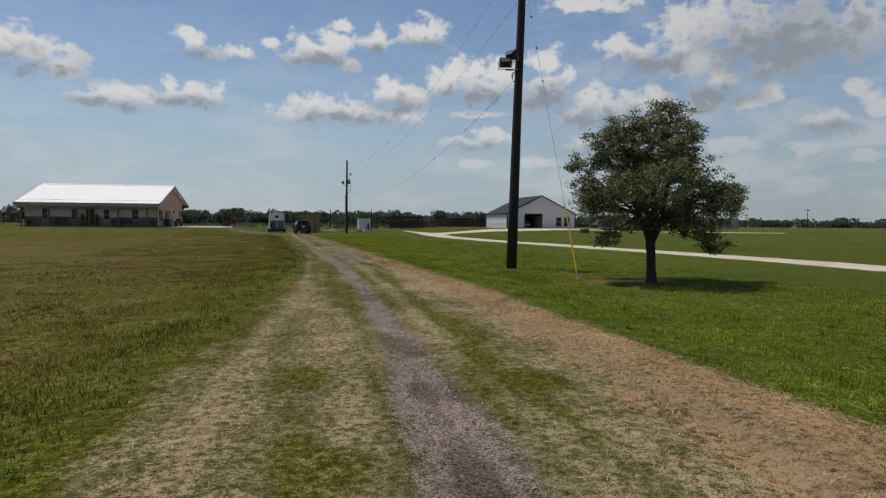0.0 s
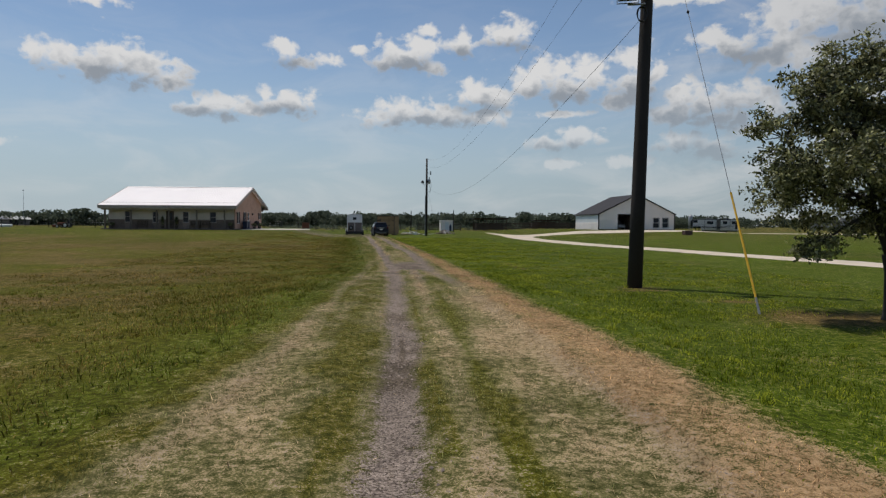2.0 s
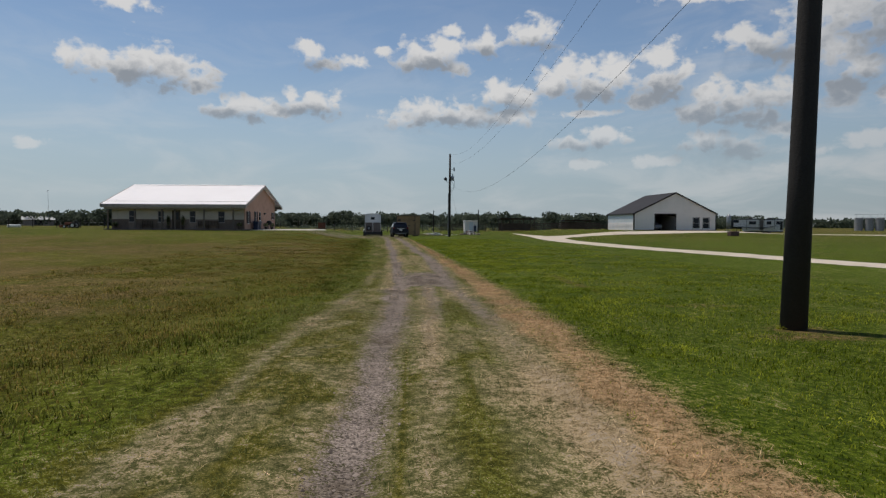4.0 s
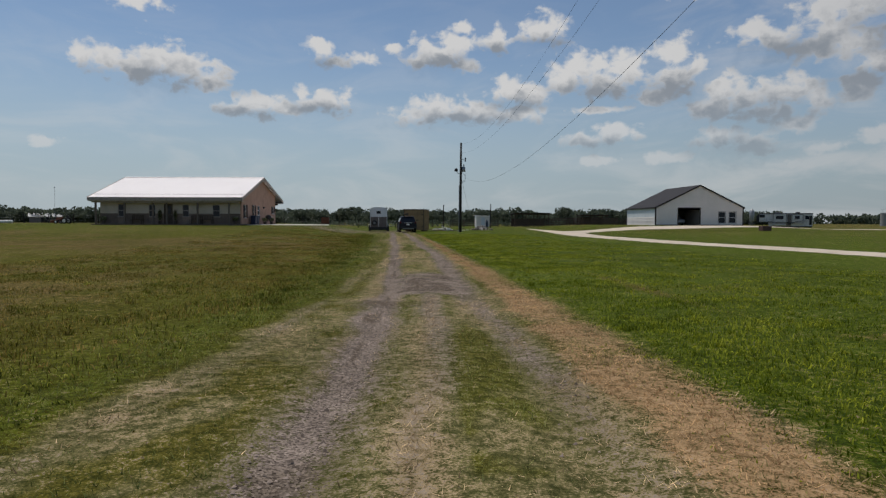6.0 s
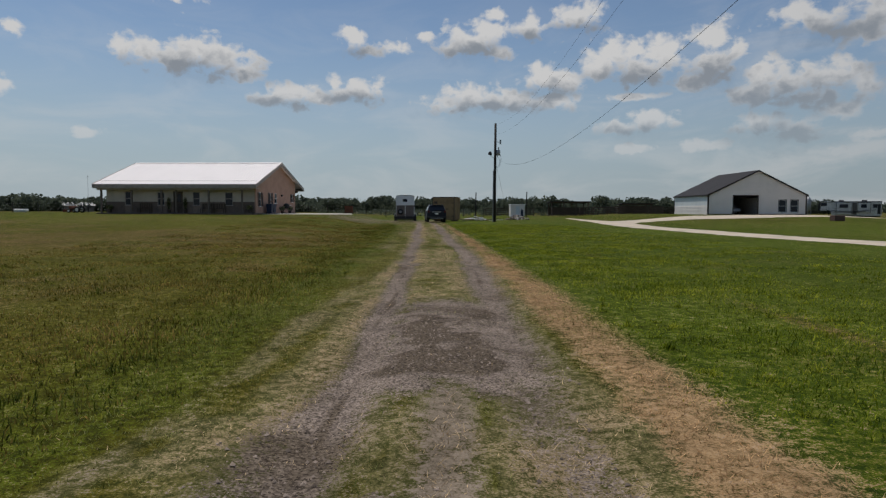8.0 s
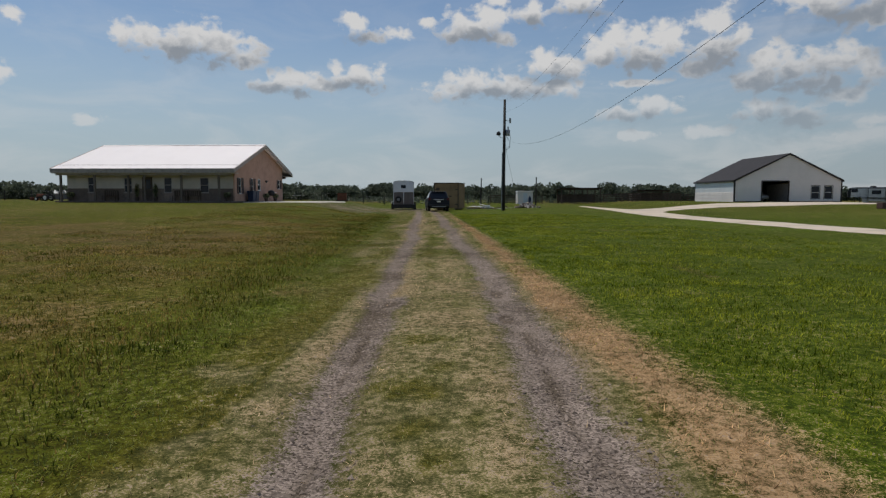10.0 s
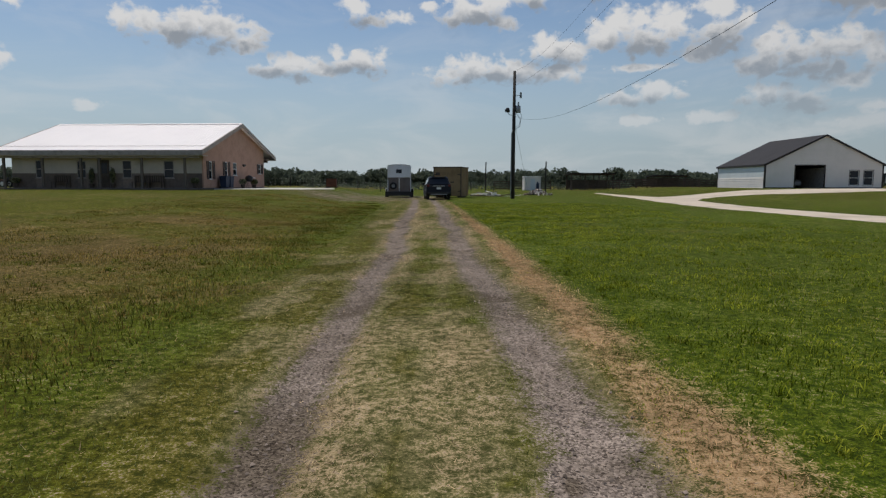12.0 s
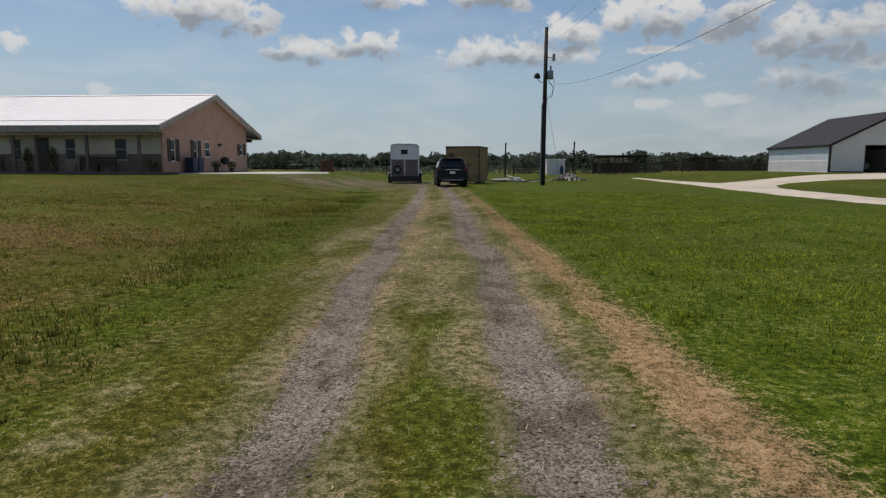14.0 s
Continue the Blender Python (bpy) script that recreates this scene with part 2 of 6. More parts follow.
def leaf_mat(name, colour, tip, through_light=0.35, spread=0.35, gloss=0.06, clumps=1.5):
    """Blades and leaves: each loose piece has its own tone, and some light passes through."""
    m = bpy.data.materials.new(name)
    m.use_nodes = True
    T = m.node_tree
    T.nodes.remove(T.nodes["Principled BSDF"])
    geo = node(T, "ShaderNodeNewGeometry")
    tc = node(T, "ShaderNodeTexCoord")
    patch = node(T, "ShaderNodeTexNoise", Scale=0.8, Detail=5.0, Roughness=0.65)
    T.links.new(tc.outputs["Object"], patch.inputs["Vector"])
    mix = mixer(T)
    mix.inputs[6].default_value, mix.inputs[7].default_value = (*colour, 1), (*tip, 1)
    T.links.new(smooth(T, math_node(T, "MULTIPLY_ADD", patch.outputs["Fac"], 1.6, math_node(T, "MULTIPLY_ADD", geo.outputs["Random Per Island"], 0.5, -0.4)), 0.35, 1.0), mix.inputs[0])
    hsv = node(T, "ShaderNodeHueSaturation")
    T.links.new(mix.outputs[2], hsv.inputs["Color"])
    clump = node(T, "ShaderNodeTexNoise", Scale=3.2, Detail=3.0, Roughness=0.6)
    T.links.new(tc.outputs["Object"], clump.inputs["Vector"])
    T.links.new(math_node(T, "MULTIPLY", math_node(T, "MULTIPLY", math_node(T, "MULTIPLY_ADD", clump.outputs["Fac"], clumps, 0.97 - 0.5 * clumps), math_node(T, "MULTIPLY_ADD", patch.outputs["Fac"], clumps, 1.0 - 0.5 * clumps)), math_node(T, "MULTIPLY_ADD", geo.outputs["Random Per Island"], 2 * spread, 1 - spread)), hsv.inputs["Value"])
    d, t, s = node(T, "ShaderNodeBsdfPrincipled", Roughness=0.6), node(T, "ShaderNodeBsdfTranslucent"), node(T, "ShaderNodeMixShader")
    d.inputs["Specular IOR Level"].default_value = gloss
    s.inputs[0].default_value = through_light
    T.links.new(hsv.outputs[0], d.inputs["Base Color"]), T.links.new(hsv.outputs[0], t.inputs["Color"])
    T.links.new(d.outputs[0], s.inputs[1]), T.links.new(t.outputs[0], s.inputs[2])
    T.links.new(s.outputs[0], T.nodes["Material Output"].inputs[0])
    return m


def ground_mat():
    """Turf, dead grass, straw and gravel, laid by the two colour layers of the ground and broken up by noise."""
    m = bpy.data.materials.new("ground")
    m.use_nodes = True
    T = m.node_tree
    b = T.nodes["Principled BSDF"]
    b.inputs["Roughness"].default_value, b.inputs["Specular IOR Level"].default_value = 0.95, 0.04
    tc = node(T, "ShaderNodeTexCoord")

    def tex(scale, detail=5.0, rough=0.62):
        n = node(T, "ShaderNodeTexNoise", Scale=scale, Detail=detail, Roughness=rough)
        T.links.new(tc.outputs["Object"], n.inputs["Vector"])
        return n.outputs["Fac"]

    def blend(fac, a, c):
        n = mixer(T)
        T.links.new(fac, n.inputs[0])
        for i, v in ((6, a), (7, c)):
            if isinstance(v, tuple):
                n.inputs[i].default_value = (*v, 1)
            else:
                T.links.new(v, n.inputs[i])
        return n.outputs[2]

    layers = []
    for name in ("lay_a", "lay_b"):
        a = node(T, "ShaderNodeVertexColor")
        a.layer_name = name
        s = node(T, "ShaderNodeSeparateColor")
        T.links.new(a.outputs["Color"], s.inputs[0])
        layers += list(s.outputs)
    gravel, straw, brown, lush, dirt, dry = layers
    wide, mid, tuft, fine, grit = tex(0.09, 4), tex(1.1), tex(3.6), tex(15.0), tex(75.0, 3)

    def spread(n, k):
        return math_node(T, "MULTIPLY_ADD", n, k, -k / 2)

    broken = math_node(T, "ADD", math_node(T, "ADD", spread(mid, 0.45), spread(tuft, 0.55)), math_node(T, "ADD", spread(fine, 1.5), spread(grit, 2.2)))

    def where(layer, soft=0.13):
        return smooth(T, math_node(T, "ADD", layer, broken), 0.5 - soft, 0.5 + soft)

    blade = math_node(T, "ADD", math_node(T, "MULTIPLY", fine, 0.55), math_node(T, "MULTIPLY", grit, 0.45))
    green = blend(smooth(T, blade, 0.40, 0.62), (0.022, 0.040, 0.004), (0.114, 0.146, 0.010))
    olive = blend(smooth(T, blade, 0.40, 0.62), (0.032, 0.034, 0.004), (0.146, 0.126, 0.015))
    rust = blend(smooth(T, blade, 0.38, 0.64), (0.050, 0.036, 0.011), (0.212, 0.148, 0.052))
    c = blend(where(lush, 0.3), olive, green)
    c = blend(where(dry, 0.22), c, rust)
    turf = blend(smooth(T, blade, 0.38, 0.62), (0.052, 0.054, 0.016), (0.220, 0.190, 0.080))
    c = blend(smooth(T, straw, 0.04, 0.22), c, turf)
    c = blend(where(straw, 0.24), c, blend(smooth(T, blade, 0.36, 0.64), (0.140, 0.100, 0.052), (0.450, 0.336, 0.194)))
    c = blend(where(brown, 0.24), c, blend(smooth(T, blade, 0.36, 0.64), (0.150, 0.092, 0.042), (0.44, 0.292, 0.155)))
    stones = node(T, "ShaderNodeTexVoronoi", Scale=85.0)
    T.links.new(tc.outputs["Object"], stones.inputs["Vector"])
    tone = node(T, "ShaderNodeSeparateColor")
    T.links.new(stones.outputs["Color"], tone.inputs[0])
    c = blend(where(dirt), c, blend(smooth(T, blade, 0.36, 0.64), (0.115, 0.090, 0.064), (0.285, 0.230, 0.172)))
    pebbles = blend(tone.outputs[0], (0.062, 0.048, 0.040), (0.355, 0.286, 0.236))
    c = blend(where(gravel), c, blend(math_node(T, "MAXIMUM", smooth(T, tex(0.75, 4), 0.48, 0.66), smooth(T, gravel, 0.98, 1.25)), pebbles, blend(tone.outputs[0], (0.034, 0.025, 0.018), (0.190, 0.150, 0.112))))
    hsv = node(T, "ShaderNodeHueSaturation")
    T.links.new(c, hsv.inputs["Color"])
    T.links.new(math_node(T, "MULTIPLY", math_node(T, "MULTIPLY_ADD", wide, 0.9, 0.55), math_node(T, "MULTIPLY_ADD", math_node(T, "ADD", math_node(T, "MULTIPLY", tuft, 0.6), math_node(T, "MULTIPLY", mid, 0.4)), 1.7, 0.12)), hsv.inputs["Value"])
    T.links.new(hsv.outputs[0], b.inputs["Base Color"])
    bp = node(T, "ShaderNodeBump", Strength=0.55, Distance=0.03)
    T.links.new(math_node(T, "ADD", fine, math_node(T, "MULTIPLY", grit, 0.6)), bp.inputs["Height"])
    T.links.new(bp.outputs[0], b.inputs["Normal"])
    return m


def glass_mat(name, colour=(0.010, 0.014, 0.022)):
    m = bpy.data.materials.new(name)
    m.use_nodes = True
    b = m.node_tree.nodes["Principled BSDF"]
    b.inputs["Base Color"].default_value = (*colour, 1)
    b.inputs["Roughness"].default_value, b.inputs["IOR"].default_value, b.inputs["Specular IOR Level"].default_value = 0.05, 1.5, 0.26
    return m


GROUND = ground_mat()
CALICHE = mat("crushed_limestone", (0.56, 0.475, 0.385), 0.95, vary=0.28, scale=0.5, fine=30, bump=0.6, dark=(0.40, 0.345, 0.27), spec=0.1)
ROOF_WHITE = mat("white_metal_roof", (0.95, 0.895, 0.87), 0.6, vary=0.02, scale=0.4, fine=6, bump=0.0, dark=(0.91, 0.855, 0.83), each=0.02, spec=0.25)
RAKE = mat("pale_rake_board", (0.46, 0.385, 0.335), 0.7, vary=0.1)
# the whole porch slab, front edge included, gets one dark brown tone
SLAB = mat("dark_porch_slab", (0.13, 0.105, 0.085), 0.9, vary=0.2)
FASCIA = mat("weathered_grey_trim", (0.34, 0.295, 0.265), 0.7, vary=0.1)
SIDING_CREAM = mat("cream_siding", (0.52, 0.45, 0.37), 0.7, vary=0.05, scale=0.8, fine=20, dark=(0.40, 0.36, 0.29))
STONE = mat("tan_stone", (0.20, 0.148, 0.115), 0.9, vary=0.3, scale=2.2, fine=9, bump=0.6, dark=(0.12, 0.10, 0.085), each=0.25)
BRICK = mat("salmon_brick", (0.50, 0.305, 0.222), 0.9, vary=0.2, scale=1.5, fine=14, bump=0.4, dark=(0.40, 0.24, 0.172))
WOOD_DARK = mat("dark_wood", (0.085, 0.062, 0.045), 0.8, vary=0.3, scale=2, fine=25, bump=0.5)
POLE_WOOD = mat("creosoted_pole", (0.028, 0.023, 0.020), 0.85, vary=0.4, scale=1.5, fine=30, bump=0.7, dark=(0.018, 0.015, 0.013))
POST_GREY = mat("grey_post", (0.15, 0.12, 0.095), 0.8, vary=0.2)
SHUTTER = mat("dark_shutter", (0.045, 0.026, 0.024), 0.6, vary=0.1)
WHITE_PAINT = mat("white_paint", (0.78, 0.77, 0.74), 0.5, vary=0.04)
SIDING_WHITE = mat("white_siding", (0.74, 0.69, 0.65), 0.55, vary=0.04, scale=0.5, fine=12, dark=(0.66, 0.62, 0.58))
SIDING_BLUE = mat("pale_blue_grey_panel", (0.62, 0.655, 0.675), 0.5, vary=0.03, scale=0.4, dark=(0.55, 0.58, 0.60))
ROOF_DARK = mat("charcoal_roof", (0.038, 0.035, 0.036), 0.75, vary=0.14, scale=0.7, fine=16, dark=(0.028, 0.026, 0.027), spec=0.2)
TRIM_DARK = mat("dark_brown_trim", (0.025, 0.018, 0.016), 0.5, vary=0.1)
CONCRETE = mat("pale_concrete", (0.60, 0.56, 0.50), 0.9, vary=0.1, scale=0.8, dark=(0.48, 0.45, 0.40))
GLASS = glass_mat("window_glass")
STEEL = mat("galvanised_steel", (0.30, 0.31, 0.32), 0.55, 0.6, vary=0.08)
BLACK = mat("black_plastic", (0.014, 0.014, 0.015), 0.5, vary=0.1)
RUBBER = mat("tyre_rubber", (0.020, 0.020, 0.020), 0.85, vary=0.15)
ALU = mat("bright_wheel_metal", (0.55, 0.55, 0.56), 0.35, 0.9, vary=0.05)
TRAILER_WHITE = mat("white_trailer_skin", (0.70, 0.71, 0.72), 0.35, vary=0.05, scale=0.8, dark=(0.60, 0.60, 0.59))
TRAILER_GREY = mat("dusty_grey_doors", (0.15, 0.125, 0.11), 0.6, vary=0.12, scale=1.4, dark=(0.09, 0.075, 0.068))
SUV_PAINT = mat("dark_navy_paint", (0.006, 0.007, 0.012), 0.3, vary=0.03, bump=0, spec=0.2)
TAIL_RED = mat("red_lamp", (0.09, 0.010, 0.010), 0.25, vary=0.03, bump=0)
BOX_TAN = mat("weathered_plywood", (0.31, 0.205, 0.10), 0.8, vary=0.2, scale=1.3, fine=18, bump=0.4, dark=(0.20, 0.13, 0.065), each=0.08)
YELLOW = mat("yellow_guard", (0.72, 0.42, 0.035), 0.5, vary=0.06)
RUST = mat("rusty_red", (0.17, 0.062, 0.036), 0.8, vary=0.25)
BLUE = mat("blue_plastic", (0.010, 0.022, 0.058), 0.5, vary=0.08)
BARK = mat("oak_bark", (0.034, 0.028, 0.023), 0.95, vary=0.4, scale=4, fine=35, bump=0.9, dark=(0.016, 0.014, 0.012))
LEAF = leaf_mat("oak_leaf", (0.072, 0.082, 0.026), (0.235, 0.232, 0.105), 0.3, 0.6, 0.5)
BLADE_LUSH = leaf_mat("lush_blade", (0.110, 0.166, 0.008), (0.290, 0.296, 0.030), 0.5, 0.6)
BLADE_FIELD = leaf_mat("field_blade", (0.108, 0.100, 0.012), (0.255, 0.178, 0.054), 0.5, 0.6)
BLADE_VERGE = leaf_mat("verge_blade", (0.070, 0.104, 0.010), (0.210, 0.204, 0.036), 0.4, 0.6)
BLADE_STRAW = leaf_mat("straw_blade", (0.31, 0.215, 0.115), (0.53, 0.39, 0.222), 0.2, 0.65)
BLADE_RUST = leaf_mat("dead_blade", (0.36, 0.205, 0.095), (0.52, 0.33, 0.165), 0.2, 0.6)
BLADE_TRACK = leaf_mat("track_blade", (0.116, 0.162, 0.034), (0.295, 0.290, 0.105), 0.45, 0.55)
# aerial haze is mixed into the woods' leaf colours: paler, bluer, less contrast
WOODS = leaf_mat("hazy_woods_leaf", (0.082, 0.104, 0.072), (0.128, 0.148, 0.104), 0.55, 0.12, clumps=0.5)

# ---- building helpers ----


class Solid:
    """Gathers boxes, bars and sheets into one mesh."""

    def __init__(self):
        self.v, self.f = [], []

    def add(self, verts, faces):
        n = len(self.v)
        self.v += [tuple(p) for p in verts]
        self.f += [tuple(n + i for i in face) for face in faces]
        return self

    def box(self, x0, x1, y0, y1, z0, z1, c=0.0):
        """A box between two corners; c: its edges are cut by so much."""
        if not c:
            p = [(x, y, z) for z in (z0, z1) for x, y in ((x0, y0), (x1, y0), (x1, y1), (x0, y1))]
            return self.add(p, [(3, 2, 1, 0), (4, 5, 6, 7), (0, 1, 5, 4), (1, 2, 6, 5), (2, 3, 7, 6), (3, 0, 4, 7)])
        ring = lambda d, z: [(x0 + d, y0, z), (x1 - d, y0, z), (x1, y0 + d, z), (x1, y1 - d, z), (x1 - d, y1, z), (x0 + d, y1, z), (x0, y1 - d, z), (x0, y0 + d, z)]  # noqa: E731
        inner = lambda z: [(x0 + c, y0 + c, z), (x1 - c, y0 + c, z), (x1 - c, y0 + c, z), (x1 - c, y1 - c, z), (x1 - c, y1 - c, z), (x0 + c, y1 - c, z), (x0 + c, y1 - c, z), (x0 + c, y0 + c, z)]  # noqa: E731
        p = inner(z0) + ring(c, z0 + c) + ring(c, z1 - c) + inner(z1)
        f = [(k * 8 + i, k * 8 + (i + 1) % 8, k * 8 + 8 + (i + 1) % 8, k * 8 + 8 + i) for k in range(3) for i in range(8)]
        return self.add(p, f + [(7, 5, 3, 1), (25, 27, 29, 31)])

    def tube(self, path, radii, seg=10, caps=True):
        """A round bar along a path."""
        path = [Vector(p) for p in path]
        radii = [radii] * len(path) if isinstance(radii, (int, float)) else radii
        p, up = [], None
        for i, at_ in enumerate(path):
            way = (path[min(i + 1, len(path) - 1)] - path[max(i - 1, 0)]).normalized()
            if up is None:
                up = Vector((1, 0, 0)) if abs(way.x) < 0.8 else Vector((0, 1, 0))
            side = way.cross(up).normalized()
            up = side.cross(way).normalized()
            for k in range(seg):
                a = 2 * math.pi * k / seg
                p.append(at_ + (side * math.cos(a) + up * math.sin(a)) * radii[i])
        f = [(i * seg + k, i * seg + (k + 1) % seg, (i + 1) * seg + (k + 1) % seg, (i + 1) * seg + k) for i in range(len(path) - 1) for k in range(seg)]
        if caps:
            f += [tuple(range(seg))[::-1], tuple((len(path) - 1) * seg + k for k in range(seg))]
        return self.add(p, f)

    def prism(self, outline, y0, y1):
        """An outline of (x, z) points, pushed from y0 to y1."""
        n = len(outline)
        p = [(x, y0, z) for x, z in outline] + [(x, y1, z) for x, z in outline]
        return self.add(p, [tuple(range(n)), tuple(range(2 * n - 1, n - 1, -1))] + [(i, i + n, (i + 1) % n + n, (i + 1) % n) for i in range(n)])

    def mesh(self, name, material, shade=False):
        m = bpy.data.meshes.new(name)
        m.from_pydata(self.v, [], self.f)
        bm = bmesh.new()
        bm.from_mesh(m)
        bmesh.ops.recalc_face_normals(bm, faces=bm.faces)
        bm.to_mesh(m)
        bm.free()
        m.materials.append(material)
        if shade:
            m.polygons.foreach_set("use_smooth", [True] * len(m.polygons))
        return m


def thing(name, label, category, at=(0, 0, 0), turn=0.0, group="", kind=""):
    """An Empty that parents the parts of a thing, at its base."""
    ob = new(name)
    ob.empty_display_size = 0.2
    ob.matrix_basis = pose(*at, 0, 0, turn)
    return tagged(ob, label, category, group, kind)


def part(name, solid, material, parent, label="", shade=False):
    """One mesh under a thing or a part."""
    ob = new(name, solid if isinstance(solid, bpy.types.Mesh) else solid.mesh(name, material, shade))
    ob.parent = parent
    return tagged(ob, label)


def single(name, solid, material, label, category, at=(0, 0, 0), turn=0.0, group="", kind="", shade=False):
    ob = new(name, solid.mesh(name, material, shade))
    ob.matrix_basis = pose(*at, 0, 0, turn)
    return tagged(ob, label, category, group, kind)


def raw_mesh(name, verts, faces_flat, sizes, material):
    """A large mesh straight from arrays."""
    m = bpy.data.meshes.new(name)
    m.vertices.add(len(verts)), m.loops.add(len(faces_flat)), m.polygons.add(len(sizes))
    m.vertices.foreach_set("co", np.asarray(verts, np.float32).ravel())
    m.loops.foreach_set("vertex_index", np.asarray(faces_flat, np.int32))
    starts = np.concatenate([[0], np.cumsum(sizes)[:-1]])
    m.polygons.foreach_set("loop_start", starts.astype(np.int32))
    m.update(calc_edges=True)
    m.materials.append(material)
    return m


# ---- the lie of the land ----


def ss(a, b, x):
    t = np.clip((np.asarray(x, float) - a) / (b - a), 0, 1)
    return t * t * (3 - 2 * t)


def lattice(x, y, seed=0):
    """Smooth noise from 0 to 1 on a lattice of one metre."""
    x, y = np.asarray(x, float), np.asarray(y, float)
    ix, iy = np.floor(x), np.floor(y)
    fx, fy = x - ix, y - iy
    fx, fy = fx * fx * (3 - 2 * fx), fy * fy * (3 - 2 * fy)

    def h(a, b):
        v = np.sin(a * 127.1 + b * 311.7 + seed * 74.7) * 43758.5453
        return v - np.floor(v)

    return (h(ix, iy) * (1 - fx) + h(ix + 1, iy) * fx) * (1 - fy) + (h(ix, iy + 1) * (1 - fx) + h(ix + 1, iy + 1) * fx) * fy


def fbm(x, y, scale, seed=0):
    return sum(lattice(x * scale * 2**k, y * scale * 2**k, seed + k) / 2**k for k in range(4)) / 1.875


def line(y, **knots):
    """A line across the track: knots are y and x."""
    ys = sorted((float(k[1:]), v) for k, v in knots.items())
    return np.interp(y, [a for a, _ in ys], [b for _, b in ys])


def rut_left(y):
    return line(y, y0=-1.0, y5=-0.75, y9=-0.55, y15=-0.38, y27=-0.36, y30=-0.42, y35=-0.58, y43=-0.95, y51=-1.2, y55=-1.5, y61=-1.84, y75=-2.45, y86=-3.2, y96=-5)


def rut_right(y):
    return line(y, y0=0.8, y27=0.9, y35=0.88, y43=0.73, y51=0.14, y55=0.05, y61=-0.36, y75=-1.05, y86=-1.9, y96=-3)


def edge_left(y):
    return line(y, y0=-3.0, y7=-2.7, y9=-2.42, y16=-2.1, y18=-1.95, y27=-2.25, y40=-2.4, y51=-2.48, y55=-2.72, y61=-3.24, y75=-4.2, y84=-6.5, y98=-12)


def turf_left(y):
    """Where the field's grass ends and the trodden track begins."""
    return line(y, y0=-3.1, y7=-2.8, y10=-2.5, y14=-2.05, y17=-1.9, y19=-1.75, y28=-1.4, y33=-1.4, y41=-1.9, y50=-2.42, y55=-2.72, y61=-3.24, y75=-4.2, y84=-6.5, y98=-12)


def edge_right(y):
    return line(y, y0=1.95, y15=1.85, y18=1.7, y27=1.95, y35=1.75, y51=1.05, y55=0.85, y61=0.5, y75=-0.3, y86=-0.9, y98=-1.6)


def height(x, y):
    x, y = np.asarray(x, float), np.asarray(y, float)
    track = 0.52 - 0.31 * ss(18, 30, y) + 0.08 * ss(60, 95, y)
    right = 0.29 - 0.06 * ss(22, 36, y) + 0.07 * ss(65, 95, y) + 0.15 * ss(96, 118, y) + 0.6 * ss(88, 109, y) * ss(19, 30, x) * (1 - ss(52, 58, x) * ss(111, 119, y)) * (1 - 0.5 * ss(44, 60, x)) - 0.28 * ss(50, 60, x) * ss(96, 116, y) * ss(200, 150, y)
    left = 0.38 - 0.12 * ss(18, 36, y) + 0.62 * ss(42, 84, y) * ss(-5, -12, x) + 0.08 * ss(84, 89, y) * ss(-6, -12, x) + 0.06 * ss(70, 95, y)
    mid = (edge_left(y) + edge_right(y)) / 2
    half = (edge_right(y) - edge_left(y)) / 2
    side = np.where(x > mid, right, left)
    w = 1 - ss(half * 0.8, half + 2.6 + 5.0 * ss(66, 86, y) * (x < mid), np.abs(x - mid))
    z = side * (1 - w) + track * w
    shoulder = ss(-8.0, -12.3, x) * ss(81, 87, y) * ss(106, 101, y)
    z = z * (1 - shoulder) + np.maximum(z, 1.02) * shoulder
    far = ss(120, 170, y) + ss(60, 120, np.abs(x)) - ss(120, 170, y) * ss(60, 120, np.abs(x))
    z = z * (1 - far) + 0.55 * far
    near = (1 - ss(70, 130, np.hypot(x, y - 40)))
    z = z + near * (0.06 * (fbm(x, y, 0.15, 3) - 0.5) + 0.035 * (fbm(x, y, 1.3, 5) - 0.5))
    for rut, deep in ((rut_left, 0.045), (rut_right, 0.04)):
        z = z - deep * np.exp(-(((x - rut(y)) / 0.22) ** 2)) * ss(98, 90, y)
    return z


